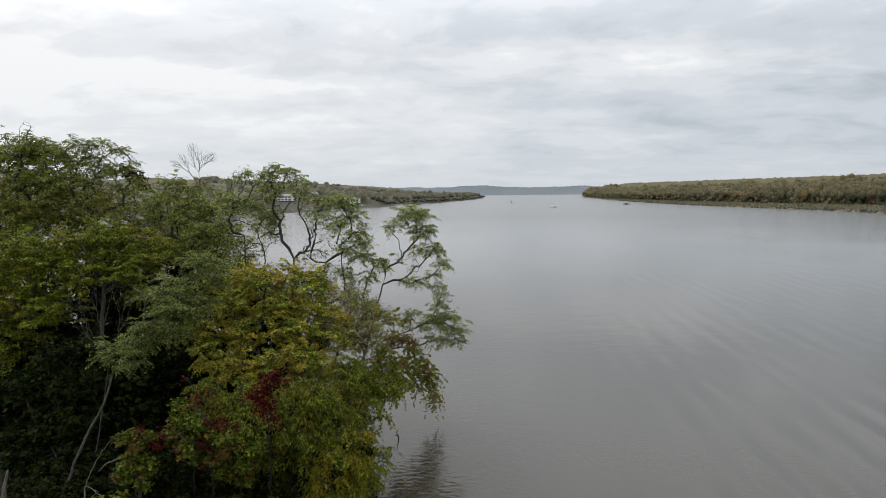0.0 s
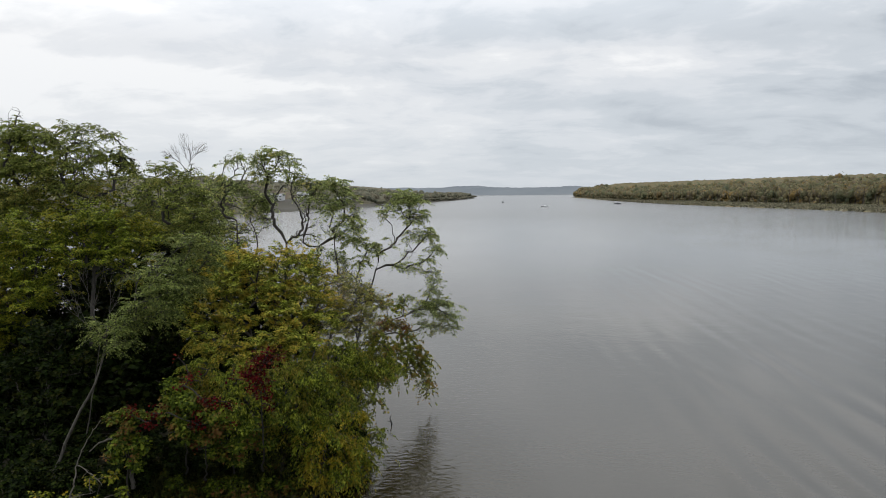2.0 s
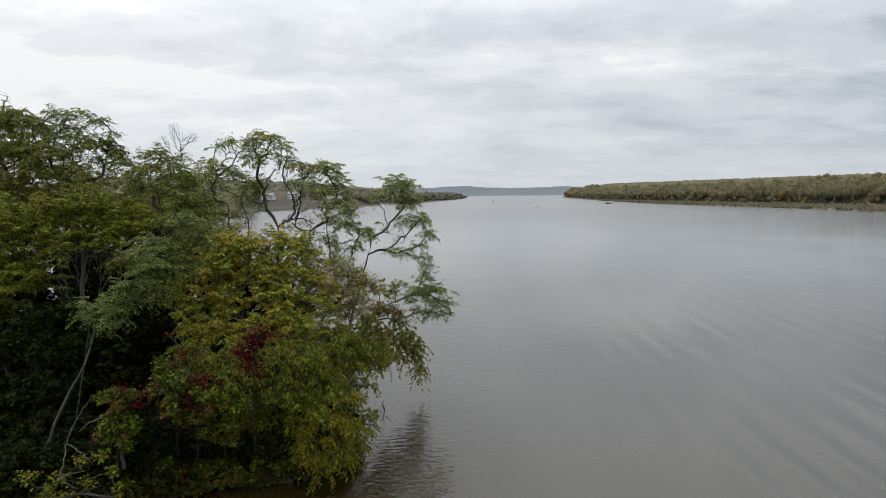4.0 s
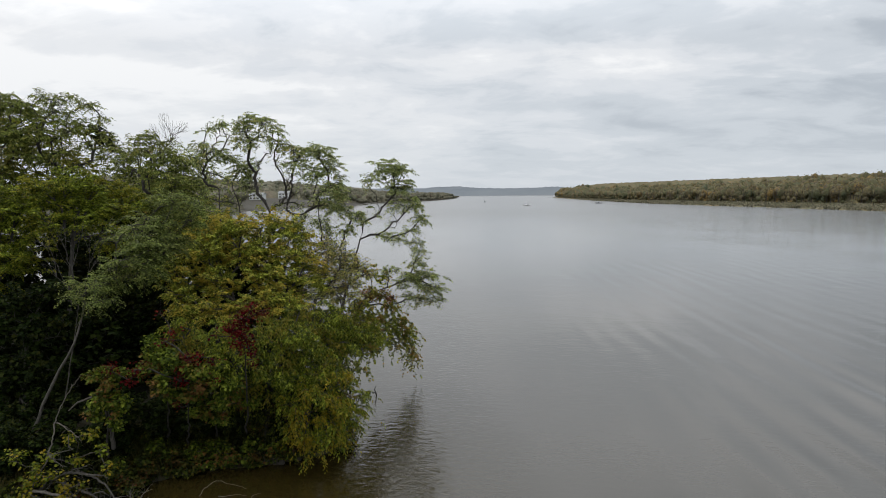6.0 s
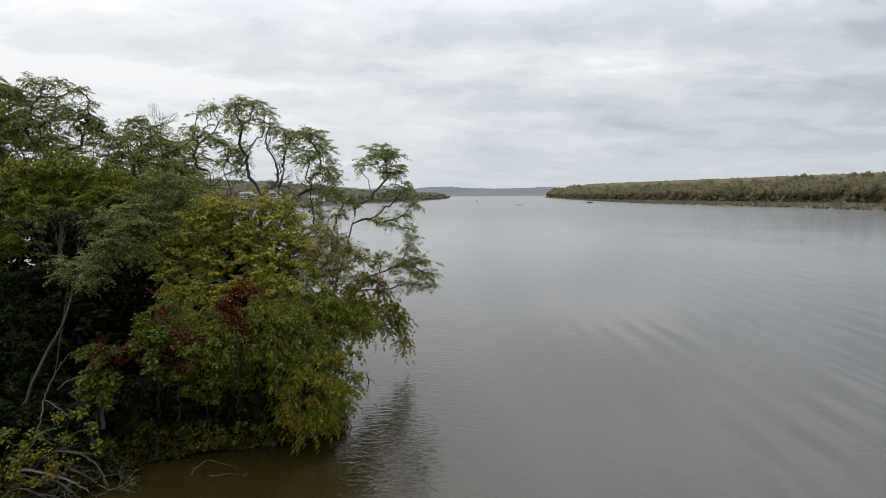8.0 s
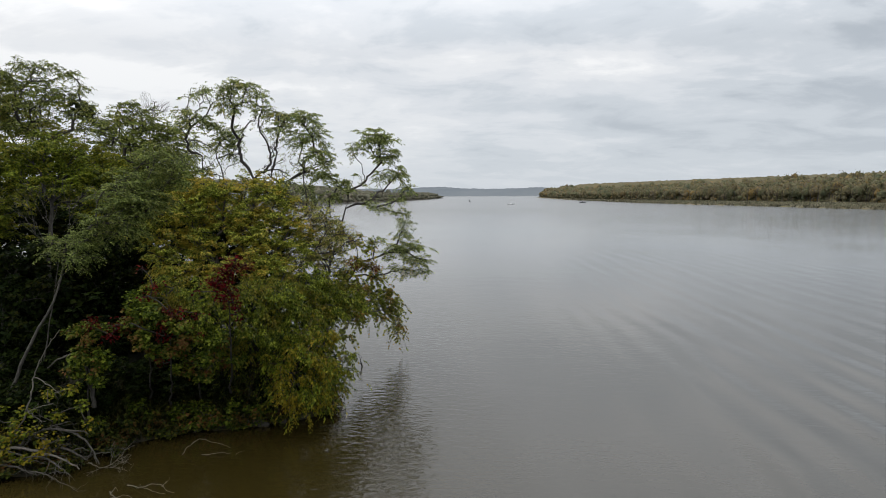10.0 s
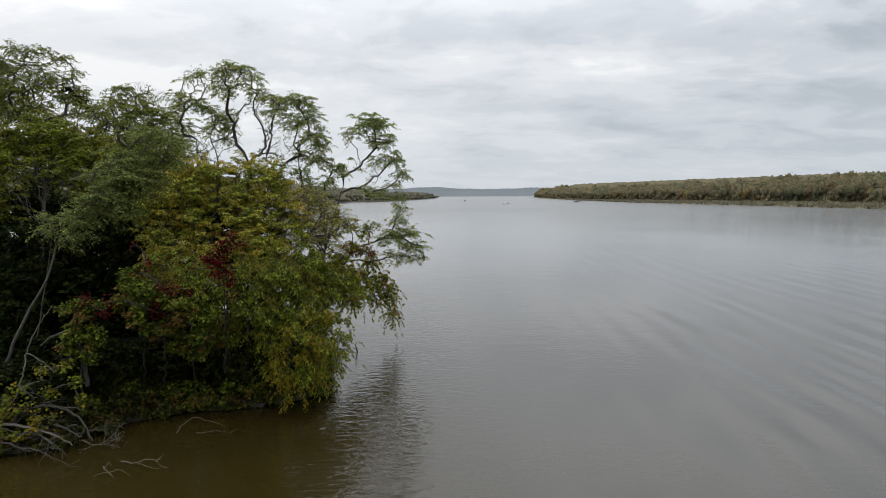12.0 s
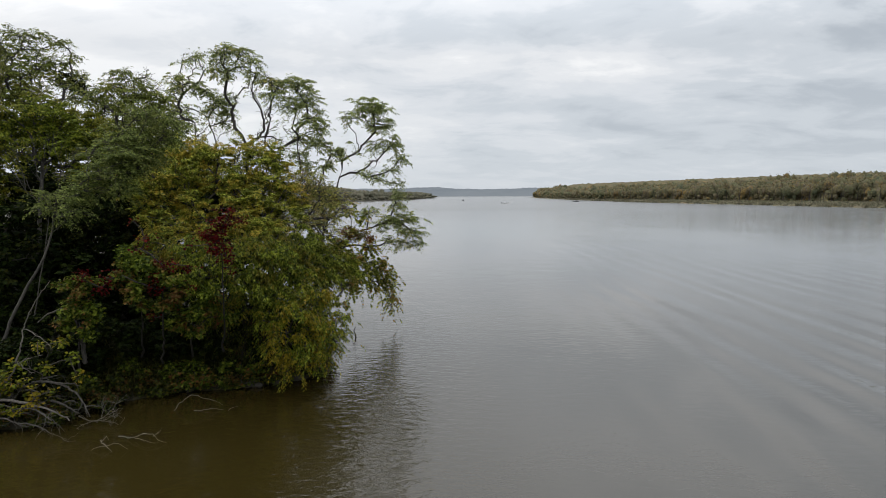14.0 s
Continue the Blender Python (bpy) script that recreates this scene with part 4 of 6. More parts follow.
plant("leafy_tree", "bushy green tree with dense leafy sprays", trunk=[(-18.53, 24.50, 0.12), (-18.36, 25.00, 5.36), (-18.31, 25.30, 7.99)],
      pads=[(-17.60, 25.30, 8.86, 0.94), (-18.78, 25.30, 9.18, 0.94), (-17.56, 24.80, 7.27, 0.92), (-18.88, 25.00, 7.43, 0.93), (-18.94, 24.50, 5.59, 0.87), (-20.58, 26.00, 8.47, 1.01), (-20.14, 25.00, 6.45, 0.97)], r0=0.22, **GREEN)
plant("silver_leaf_tree", "leaning tree with soft silvery-green feathery leaves", trunk=[(-13.72, 19.60, 1.40), (-13.33, 19.90, 2.68), (-12.83, 20.10, 3.81), (-12.41, 20.30, 4.65), (-12.26, 20.50, 5.36), (-12.18, 20.60, 6.07)],
      pads=[(-11.99, 20.40, 6.44, 0.36), (-11.43, 20.20, 6.53, 0.36), (-12.52, 20.70, 6.61, 0.22), (-11.21, 20.10, 6.12, 0.27), (-11.79, 20.20, 6.01, 0.25), (-11.19, 20.60, 6.79, 0.31), (-10.77, 20.70, 7.32, 0.40), (-10.36, 20.80, 7.61, 0.44),
            (-9.85, 20.90, 7.92, 0.44), (-9.62, 21.20, 8.22, 0.41), (-10.06, 20.70, 7.16, 0.29), (-10.62, 20.60, 6.80, 0.22), (-9.83, 21.20, 7.43, 0.26), (-10.73, 21.60, 8.31, 0.36), (-11.48, 22.00, 8.03, 0.33), (-9.53, 21.60, 7.78, 0.34), (-9.59, 21.60, 9.22, 0.46), (-10.13, 21.40, 8.55, 0.45), (-9.16, 21.70, 8.51, 0.38), (-10.47, 21.20, 7.70, 0.45), (-9.66, 21.40, 7.67, 0.42), (-11.09, 21.00, 7.15, 0.41), (-11.51, 20.80, 6.66, 0.33), (-10.21, 21.00, 6.86, 0.37), (-8.79, 22.00, 9.08, 0.33)],
      leaf="frond", leaf_mat=LEAF_SILVER, bark=BARK_GREY, size=0.155, flat=0.62, category="tree", r0=0.085, thrift=0.45, wobble=0.05, twigs=1.6, spray=0.36, sag=0.45, stray=0.15)
plant("bare_shrub", "leafless pale grey many-stemmed dead shrub", trunk=[(-13.22, 20.90, 2.57), (-12.78, 20.90, 4.63), (-12.52, 20.90, 6.10)], pads=[],
      bare=[(-13.66, 20.90, 7.92, 0.48), (-13.07, 21.00, 8.20, 0.48), (-12.25, 21.00, 8.38, 0.48), (-11.83, 21.20, 8.03, 0.37), (-13.51, 20.90, 7.29, 0.37), (-12.69, 20.90, 7.38, 0.44), (-12.02, 21.00, 7.38, 0.33), (-10.92, 21.30, 6.84, 0.30)],
      leaf="frond", leaf_mat=LEAF_LOCUST, bark=BARK_GREY, category="shrub", r0=0.034, thrift=0.8, wobble=0.03, tip=0.0032, twigs=1.3, rise=0.0)
OLIVE = dict(spray=0.40, sag=0.15, stray=0.22, twigs=1.5, density=1.2, leaf="frond", leaf_mat=LEAF_OLIVE, bark=TWIG, size=0.17, flat=0.85, category="tree", group="yellowing trees on the bank", wobble=0.04)
plant("yellowing_tree", "olive tree turning ochre at its top", trunk=[(-8.08, 22.50, 1.04), (-8.30, 23.70, 4.37), (-8.52, 24.20, 6.46)],
      pads=[(-9.22, 24.80, 8.14, 0.57), (-9.99, 24.80, 7.75, 0.53), (-8.64, 25.30, 8.17, 0.49), (-10.65, 24.30, 7.31, 0.49), (-9.39, 24.30, 7.10, 0.60), (-8.50, 24.80, 7.11, 0.57), (-10.87, 23.80, 6.67, 0.40), (-10.05, 23.80, 6.25, 0.53),
            (-9.02, 23.80, 6.04, 0.59), (-10.23, 23.20, 5.65, 0.41), (-9.26, 22.80, 5.26, 0.48), (-8.26, 22.80, 5.26, 0.52)], r0=0.16, **OLIVE)
plant("yellowing_tree", "bushy olive-green tree with yellowing sprays", trunk=[(-6.46, 22.80, 0.96), (-6.77, 24.20, 4.32), (-7.00, 24.80, 6.46)],
      pads=[(-7.53, 25.30, 8.28, 0.47), (-6.88, 25.30, 8.11, 0.49), (-6.22, 25.30, 7.85, 0.42), (-7.41, 24.80, 7.32, 0.55), (-6.55, 24.80, 7.11, 0.55), (-7.49, 24.30, 6.46, 0.54), (-6.65, 24.30, 6.14, 0.58), (-5.95, 25.00, 6.90, 0.42),
            (-5.70, 24.80, 6.13, 0.46), (-7.18, 23.20, 5.44, 0.49), (-6.24, 23.50, 5.33, 0.52)], r0=0.16, **OLIVE)
plant("yellowing_tree", "thin half-bare tree with sparse yellow leaves", trunk=[(-5.68, 24.00, 0.89), (-5.71, 25.20, 4.23), (-5.66, 25.80, 5.89)],
      pads=[(-5.31, 26.20, 7.10, 0.46), (-4.69, 26.30, 6.87, 0.37), (-5.47, 25.80, 6.46, 0.46), (-4.66, 26.30, 6.22, 0.46), (-4.03, 26.80, 6.52, 0.28), (-5.14, 25.80, 5.62, 0.46), (-4.32, 26.30, 5.60, 0.33), (-5.49, 24.80, 5.37, 0.44), (-3.71, 27.00, 6.10, 0.24)],
      bare=[(-4.50, 26.00, 5.31, 0.41), (-4.00, 26.50, 5.75, 0.33)], r0=0.09, **dict(OLIVE, leaf_mat=LEAF_PALE, twigs=2.2, size=0.13, density=0.36))
plant("yellowing_tree", "low spreading olive tree hanging towards the water", trunk=[(-6.69, 22.00, 0.96), (-6.58, 21.80, 2.79), (-6.55, 21.80, 3.96)],
      pads=[(-7.90, 20.30, 4.86, 0.45), (-6.87, 19.90, 4.90, 0.47), (-9.01, 20.80, 4.97, 0.39), (-9.16, 20.30, 4.68, 0.32), (-6.30, 20.90, 4.81, 0.52), (-5.48, 21.30, 4.78, 0.53), (-5.06, 22.80, 4.82, 0.50), (-5.76, 20.90, 3.88, 0.50),
            (-5.04, 21.80, 3.96, 0.52), (-4.57, 23.30, 3.99, 0.49), (-4.20, 24.80, 4.22, 0.44), (-6.54, 19.90, 4.01, 0.42), (-7.23, 19.40, 4.25, 0.38), (-4.02, 25.00, 3.76, 0.42), (-4.53, 24.30, 4.75, 0.39), (-5.11, 21.20, 3.24, 0.43), (-6.15, 20.90, 3.13, 0.41), (-6.98, 20.60, 3.00, 0.35), (-4.87, 24.20, 4.79, 0.47), (-4.32, 25.00, 3.65, 0.44), (-4.96, 22.80, 4.12, 0.44), (-4.52, 24.50, 2.93, 0.35), (-5.89, 23.20, 5.06, 0.45), (-4.00, 27.00, 3.82, 0.38)],
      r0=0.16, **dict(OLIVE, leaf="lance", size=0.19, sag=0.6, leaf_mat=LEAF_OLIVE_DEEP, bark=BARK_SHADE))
plant("weeping_tree", "small weeping tree with yellow-green leaves trailing to the water", trunk=[(-5.50, 22.60, 0.39), (-5.09, 21.80, 1.80), (-4.68, 21.40, 3.05)],
      pads=[(-4.54, 21.20, 3.46, 0.36), (-4.01, 21.40, 3.24, 0.36), (-4.63, 20.70, 2.88, 0.42), (-3.99, 21.20, 2.60, 0.43), (-4.31, 20.90, 2.00, 0.42), (-3.80, 21.70, 1.92, 0.33), (-3.39, 22.20, 2.28, 0.25), (-5.04, 20.80, 2.02, 0.35),
            (-4.68, 20.80, 1.36, 0.28), (-4.04, 21.40, 1.34, 0.26), (-3.60, 22.20, 1.37, 0.18), (-5.41, 20.90, 1.52, 0.28), (-5.46, 20.70, 2.60, 0.27), (-3.32, 22.40, 1.71, 0.16)],
      leaf="lance", leaf_mat=LEAF_YELLOW, bark=TWIG, size=0.20, flat=0.95, category="tree", r0=0.10, wobble=0.04, spray=0.42, sag=1.0, stray=0.15)
plant("hanging_vine", "brownish green vine trailing from a limb to the water", trunk=[(-5.26, 26.80, 0.83), (-4.37, 28.80, 4.41), (-3.26, 30.30, 4.43), (-2.51, 30.90, 3.43), (-2.20, 31.00, 1.20)],
      pads=[(-3.48, 30.00, 5.44, 0.32), (-3.13, 30.30, 4.03, 0.43), (-2.72, 30.80, 3.17, 0.49), (-2.25, 31.00, 2.59, 0.38), (-2.09, 31.10, 1.79, 0.27), (-2.21, 31.10, 1.04, 0.19), (-3.27, 30.30, 2.95, 0.54), (-3.76, 28.90, 3.38, 0.51),
            (-4.06, 28.40, 4.19, 0.45), (-3.70, 29.40, 2.48, 0.39), (-3.03, 30.50, 2.16, 0.30), (-4.08, 28.40, 2.62, 0.38), (-3.88, 29.40, 5.02, 0.31), (-4.18, 27.50, 3.28, 0.44), (-4.58, 28.50, 6.32, 0.35), (-3.96, 29.00, 5.86, 0.31), (-5.05, 27.50, 5.19, 0.36), (-4.43, 28.50, 4.39, 0.43), (-3.78, 29.50, 3.66, 0.44), (-3.01, 30.80, 3.17, 0.41), (-2.45, 31.00, 2.35, 0.41), (-2.23, 31.00, 1.50, 0.30), (-3.79, 27.50, 2.66, 0.36), (-3.67, 28.50, 3.08, 0.38), (-4.07, 26.50, 2.11, 0.30), (-4.45, 25.50, 1.86, 0.29)],
      leaf="broad", leaf_mat=LEAF_RUST, bark=TWIG, size=0.105, flat=1.0, category="vine", r0=0.08, density=0.62, stem_name="stem", crown_name="leaves", spray=0.34, sag=1.1, stray=0.1)
plant("yellowing_tree", "slight yellow-olive tree with brownish twigs over the water", trunk=[(-4.98, 25.60, 2.18), (-4.91, 26.60, 3.93), (-4.75, 27.20, 5.26)],
      pads=[(-5.65, 27.00, 7.28, 0.48), (-5.01, 27.40, 6.72, 0.48), (-5.78, 26.40, 6.41, 0.51), (-4.77, 27.40, 5.85, 0.48), (-5.24, 26.60, 5.64, 0.47), (-4.24, 28.00, 6.11, 0.37), (-6.50, 27.00, 7.77, 0.38), (-4.44, 28.00, 4.82, 0.35), (-5.90, 25.80, 5.58, 0.46)],
      bare=[(-4.61, 28.00, 6.87, 0.40), (-3.95, 28.60, 5.99, 0.35), (-5.11, 28.00, 7.50, 0.30)], r0=0.08, **dict(OLIVE, leaf_mat=LEAF_PALE, twigs=2.2, size=0.13, density=0.36))
plant("vine_column", "dark green ivy wrapped round a locust trunk", trunk=[(-6.76, 26.30, 0.94), (-6.68, 26.70, 4.80), (-6.68, 27.30, 7.64), (-6.66, 27.50, 8.36)],
      pads=[(-6.67, 26.60, 5.28, 0.28), (-6.63, 26.70, 5.87, 0.26), (-6.62, 26.80, 6.45, 0.24), (-6.64, 27.00, 7.04, 0.21), (-6.63, 27.20, 7.64, 0.19), (-6.62, 27.30, 8.16, 0.14)],
      leaf="broad", leaf_mat=LEAF_VINE, bark=TWIG, size=0.11, flat=1.0, category="vine", r0=0.03, density=0.7, stem_name="stem", crown_name="leaves")
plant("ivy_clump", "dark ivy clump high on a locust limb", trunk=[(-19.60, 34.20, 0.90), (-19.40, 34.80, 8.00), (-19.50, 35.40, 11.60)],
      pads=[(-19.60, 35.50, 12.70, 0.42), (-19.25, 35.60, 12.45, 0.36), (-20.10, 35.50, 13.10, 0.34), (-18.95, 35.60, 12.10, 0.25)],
      leaf="broad", leaf_mat=LEAF_SHADE_IVY, bark=BARK_DARK, size=0.15, flat=0.9, category="vine", r0=0.06, density=0.8, stem_name="stem", crown_name="leaves")
plant("locust_tree", "shorter locust filling the gap with layered foliage", trunk=[(-13.47, 31.00, 4.33), (-13.57, 31.50, 7.13), (-13.84, 32.00, 8.82)],
      pads=[(-15.52, 32.00, 10.22, 0.51), (-14.85, 32.50, 10.40, 0.52), (-13.58, 32.00, 10.13, 0.51), (-12.55, 32.00, 9.92, 0.48), (-14.47, 31.00, 9.62, 0.55), (-13.47, 31.00, 9.33, 0.55), (-12.47, 31.00, 9.13, 0.55), (-11.84, 32.00, 9.25, 0.45), (-11.19, 31.00, 8.62, 0.49),
            (-13.61, 30.00, 8.58, 0.53), (-12.50, 30.00, 8.31, 0.53), (-11.40, 30.00, 8.03, 0.53), (-10.61, 30.50, 7.83, 0.43), (-11.70, 29.00, 7.49, 0.51), (-10.69, 29.50, 7.15, 0.47), (-12.78, 29.00, 7.75, 0.46)],
      bare=[(-10.82, 32.00, 8.81, 0.40), (-10.21, 31.00, 8.05, 0.38)], r0=0.13, **dict(LOC, leaf_mat=LEAF_LOCUST_DEEP, density=0.5))
plant("leafy_tree", "green tree standing behind the yellowing ones", trunk=[(-11.14, 28.60, 3.83), (-11.14, 28.80, 5.92), (-11.23, 29.00, 7.22)],
      pads=[(-13.49, 30.00, 8.31, 0.58), (-12.16, 29.50, 8.17, 0.57), (-10.88, 29.00, 7.96, 0.56), (-9.81, 29.00, 7.70, 0.49), (-8.72, 28.50, 7.48, 0.43), (-11.04, 28.00, 7.24, 0.59), (-9.74, 28.00, 7.06, 0.54), (-12.52, 29.00, 7.49, 0.56), (-7.85, 28.00, 7.07, 0.35), (-14.50, 31.00, 8.77, 0.52), (-15.16, 30.50, 8.12, 0.54)],
      r0=0.14, **dict(GREEN, leaf_mat=LEAF_OLIVE, density=0.45))
DEEP = dict(leaf="broad", leaf_mat=LEAF_SHADE_IVY, bark=BARK_SHADE, size=0.15, flat=0.9, category="tree", group="shaded trees under the canopy", twigs=0.8, density=0.48)
plant("shaded_tree", "dark green leafy tree in the shade of the wood", trunk=[(-15.23, 21.30, -0.21), (-15.30, 22.00, 3.55), (-15.32, 22.30, 5.09)],
      pads=[(-15.48, 22.30, 5.78, 0.71), (-14.49, 22.60, 6.03, 0.54), (-14.81, 21.80, 4.74, 0.62), (-14.17, 22.30, 4.86, 0.49), (-14.35, 21.30, 3.65, 0.53), (-15.31, 21.30, 3.27, 0.68), (-13.54, 21.50, 3.62, 0.42), (-14.14, 20.90, 2.58, 0.44), (-16.32, 22.30, 4.70, 0.79),
            (-13.42, 20.60, 2.07, 0.36), (-14.58, 20.30, 2.05, 0.57), (-13.65, 20.20, 1.43, 0.36), (-16.06, 21.00, 2.56, 0.74)], r0=0.10, **DEEP)
plant("shaded_tree", "deep-shaded leafy tree filling the wood's interior", trunk=[(-13.73, 26.00, 0.66), (-13.76, 26.30, 3.43), (-13.67, 26.50, 5.28)],
      pads=[(-14.48, 26.50, 5.28, 0.98), (-13.34, 26.80, 5.62, 0.95), (-12.69, 26.30, 4.13, 0.98), (-14.06, 26.00, 3.70, 0.92), (-15.17, 26.00, 4.39, 0.83), (-12.94, 25.50, 2.38, 0.81), (-14.74, 25.50, 2.61, 0.90), (-13.05, 27.50, 6.68, 0.87), (-11.81, 28.00, 6.93, 0.89)], r0=0.10, **DEEP)
plant("shaded_tree", "deep-shaded leafy tree behind the bank's bushes", trunk=[(-10.26, 26.00, 0.66), (-10.30, 26.30, 2.96), (-10.25, 26.30, 4.60)],
      pads=[(-11.48, 25.80, 2.80, 0.87), (-10.73, 26.30, 3.90, 0.93), (-9.49, 25.30, 2.19, 0.80), (-7.93, 25.30, 1.73, 0.76), (-8.95, 25.80, 3.49, 0.87), (-7.44, 25.30, 3.32, 0.76), (-6.56, 25.30, 2.18, 0.63), (-9.53, 26.30, 5.30, 0.84), (-7.92, 26.30, 4.83, 0.79), (-11.44, 27.00, 5.26, 0.86), (-8.74, 26.80, 6.45, 0.71), (-9.04, 27.00, 6.28, 0.81), (-10.27, 28.00, 6.99, 0.84), (-7.76, 26.50, 6.26, 0.70), (-10.67, 27.00, 6.27, 0.86), (-15.58, 30.00, 8.72, 0.74), (-9.00, 28.50, 6.91, 0.60), (-14.10, 29.50, 7.96, 0.78), (-12.58, 28.50, 7.03, 0.76), (-6.67, 26.00, 5.53, 0.60), (-7.33, 25.00, 5.29, 0.62), (-17.32, 30.00, 6.03, 1.06), (-13.26, 28.50, 5.40, 0.86), (-19.43, 31.00, 6.22, 1.10), (-9.08, 27.50, 5.15, 0.73), (-15.70, 30.00, 5.76, 0.90), (-7.72, 27.00, 4.60, 0.62), (-7.91, 26.00, 4.06, 0.64), (-6.81, 25.30, 3.15, 0.54), (-8.58, 27.50, 5.27, 0.58), (-9.93, 27.50, 5.52, 0.63), (-7.77, 23.50, 4.78, 0.46), (-8.83, 24.00, 5.08, 0.47), (-7.25, 23.20, 4.22, 0.37), (-8.55, 24.50, 5.41, 0.48)],
      r0=0.10, **DEEP)
plant("shaded_tree", "deep-shaded leafy tree at the back of the wood", trunk=[(-19.02, 30.00, 0.30), (-18.85, 30.00, 3.53), (-18.48, 30.00, 5.64)],
      pads=[(-19.84, 30.00, 4.59, 1.32), (-17.72, 30.00, 5.12, 1.32), (-16.88, 31.00, 6.70, 1.15), (-18.67, 30.00, 6.95, 1.32), (-17.03, 30.00, 2.99, 1.32), (-20.60, 29.00, 6.43, 1.41), (-21.49, 28.00, 4.22, 1.48)], r0=0.2, **DEEP)
# filler trees, many out of view, added to close gaps and darken the wood
for x, y, h in ((-17, 27, 5.0), (-14.5, 29.5, 5.0), (-20, 29.5, 5.5), (-12.5, 28, 3.6), (-15.2, 24.6, 4.4), (-18.8, 24.2, 4.6), (-34, 33, 5.5), (-29, 35, 5.0), (-24.5, 34, 5.5), (-20, 35.5, 5.0), (-16.5, 34, 5.2), (-30, 26, 5.2), (-25, 27, 5.0), (-21, 25.5, 5.2), (-38, 28, 5.5), (-26, 21, 4.6), (-31, 20, 5.0), (-22.5, 21.5, 4.2)):
    plant("thicket_tree", "dense dark understorey tree added as filler in the wood", trunk=[(x, y, 0.9), (x, y, h * 0.4), (x + 0.2, y, h * 0.7)],
          pads=[(x, y, 0.9 + h * 0.25, 1.9), (x + 1.1, y - 0.4, 0.9 + h * 0.5, 1.6), (x - 1.1, y + 0.3, 0.9 + h * 0.55, 1.6), (x, y - 0.2, 0.9 + h * 0.85, 1.5)], r0=0.09, **dict(DEEP, density=0.12, size=0.28, twigs=0.25))
BACK = dict(LOC, leaf_mat=LEAF_GREEN, flat=0.8, density=0.24, spray=0.6, swell=1.1, stray=0.2, twigs=0.8, size=0.27, tufts=0, group="leafy trees at the back of the wood")
plant("wood_tree", "leafy green tree at the back of the wood", trunk=[(-22.75, 35.00, 0.52), (-22.45, 35.00, 6.10), (-22.08, 35.00, 10.04)],
      pads=[(-22.35, 34.00, 12.26, 1.20), (-21.23, 34.50, 11.62, 1.10), (-20.37, 35.00, 11.10, 1.05), (-22.75, 34.00, 10.23, 1.35), (-20.73, 34.00, 9.65, 1.35), (-19.54, 35.00, 9.45, 1.24), (-22.00, 34.00, 7.89, 1.50), (-19.95, 34.50, 7.61, 1.40), (-21.66, 33.50, 13.37, 0.83), (-20.48, 33.50, 12.98, 0.77)], r0=0.24, **BACK)
plant("wood_tree", "broad leafy tree at the back of the wood", trunk=[(-27.38, 35.00, 0.53), (-26.71, 35.00, 6.10), (-26.25, 35.00, 10.94)],
      pads=[(-24.35, 34.00, 12.83, 1.32), (-25.79, 34.00, 13.12, 1.44), (-24.20, 34.00, 10.52, 1.50), (-26.25, 34.00, 10.52, 1.62), (-24.65, 34.00, 7.89, 1.65), (-26.71, 34.00, 7.89, 1.65), (-27.63, 34.00, 11.67, 1.50), (-28.10, 34.00, 9.06, 1.65), (-23.07, 33.50, 13.73, 0.95), (-24.62, 33.50, 14.15, 1.07), (-26.90, 34.00, 13.83, 1.20)], r0=0.26, **BACK)
plant("wood_tree", "grey-green leafy tree at the back of the wood", trunk=[(-17.97, 36.00, 0.67), (-17.62, 36.00, 5.46), (-17.50, 36.00, 8.29)],
      pads=[(-18.29, 35.00, 10.20, 1.11), (-16.94, 35.00, 9.90, 1.11), (-15.43, 35.00, 9.75, 1.05), (-14.24, 35.00, 9.15, 0.87), (-18.08, 35.00, 8.24, 1.30), (-16.25, 35.00, 8.24, 1.30), (-14.44, 35.00, 7.94, 1.05), (-17.55, 35.00, 6.41, 1.42), (-15.41, 35.00, 6.41, 1.36), (-13.39, 35.00, 7.33, 0.87), (-17.06, 34.00, 11.99, 0.72), (-15.65, 34.00, 11.58, 0.78), (-14.09, 34.00, 11.35, 0.72), (-18.18, 34.00, 11.91, 0.72), (-13.01, 34.00, 10.73, 0.60)], r0=0.22, **dict(BACK, leaf_mat=LEAF_LOCUST_DEEP))
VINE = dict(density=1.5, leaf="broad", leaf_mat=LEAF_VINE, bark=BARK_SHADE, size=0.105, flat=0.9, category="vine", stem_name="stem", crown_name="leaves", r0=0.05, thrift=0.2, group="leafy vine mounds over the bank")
plant("vine_mound", "bright green climbing vine over a broken stem", trunk=[(-10.97, 19.40, 1.18), (-10.81, 19.20, 2.20), (-10.74, 19.10, 3.26)],
      pads=[(-10.95, 19.00, 3.96, 0.29), (-10.40, 18.90, 3.94, 0.32), (-10.65, 18.70, 3.33, 0.35), (-10.21, 18.80, 3.14, 0.30), (-10.41, 18.80, 2.50, 0.23), (-10.98, 18.80, 2.80, 0.25)], **VINE)
plant("vine_mound", "bright green leafy vine heaped on shrubs", trunk=[(-9.80, 21.00, 1.22), (-9.04, 19.50, 2.84), (-8.86, 19.20, 3.93)],
      pads=[(-9.09, 19.00, 4.47, 0.39), (-8.37, 18.90, 4.48, 0.37), (-7.84, 18.80, 4.15, 0.33), (-8.90, 18.90, 3.80, 0.37), (-9.35, 19.30, 4.91, 0.24), (-9.49, 19.10, 4.11, 0.25), (-8.73, 19.30, 3.22, 0.27)], **VINE)
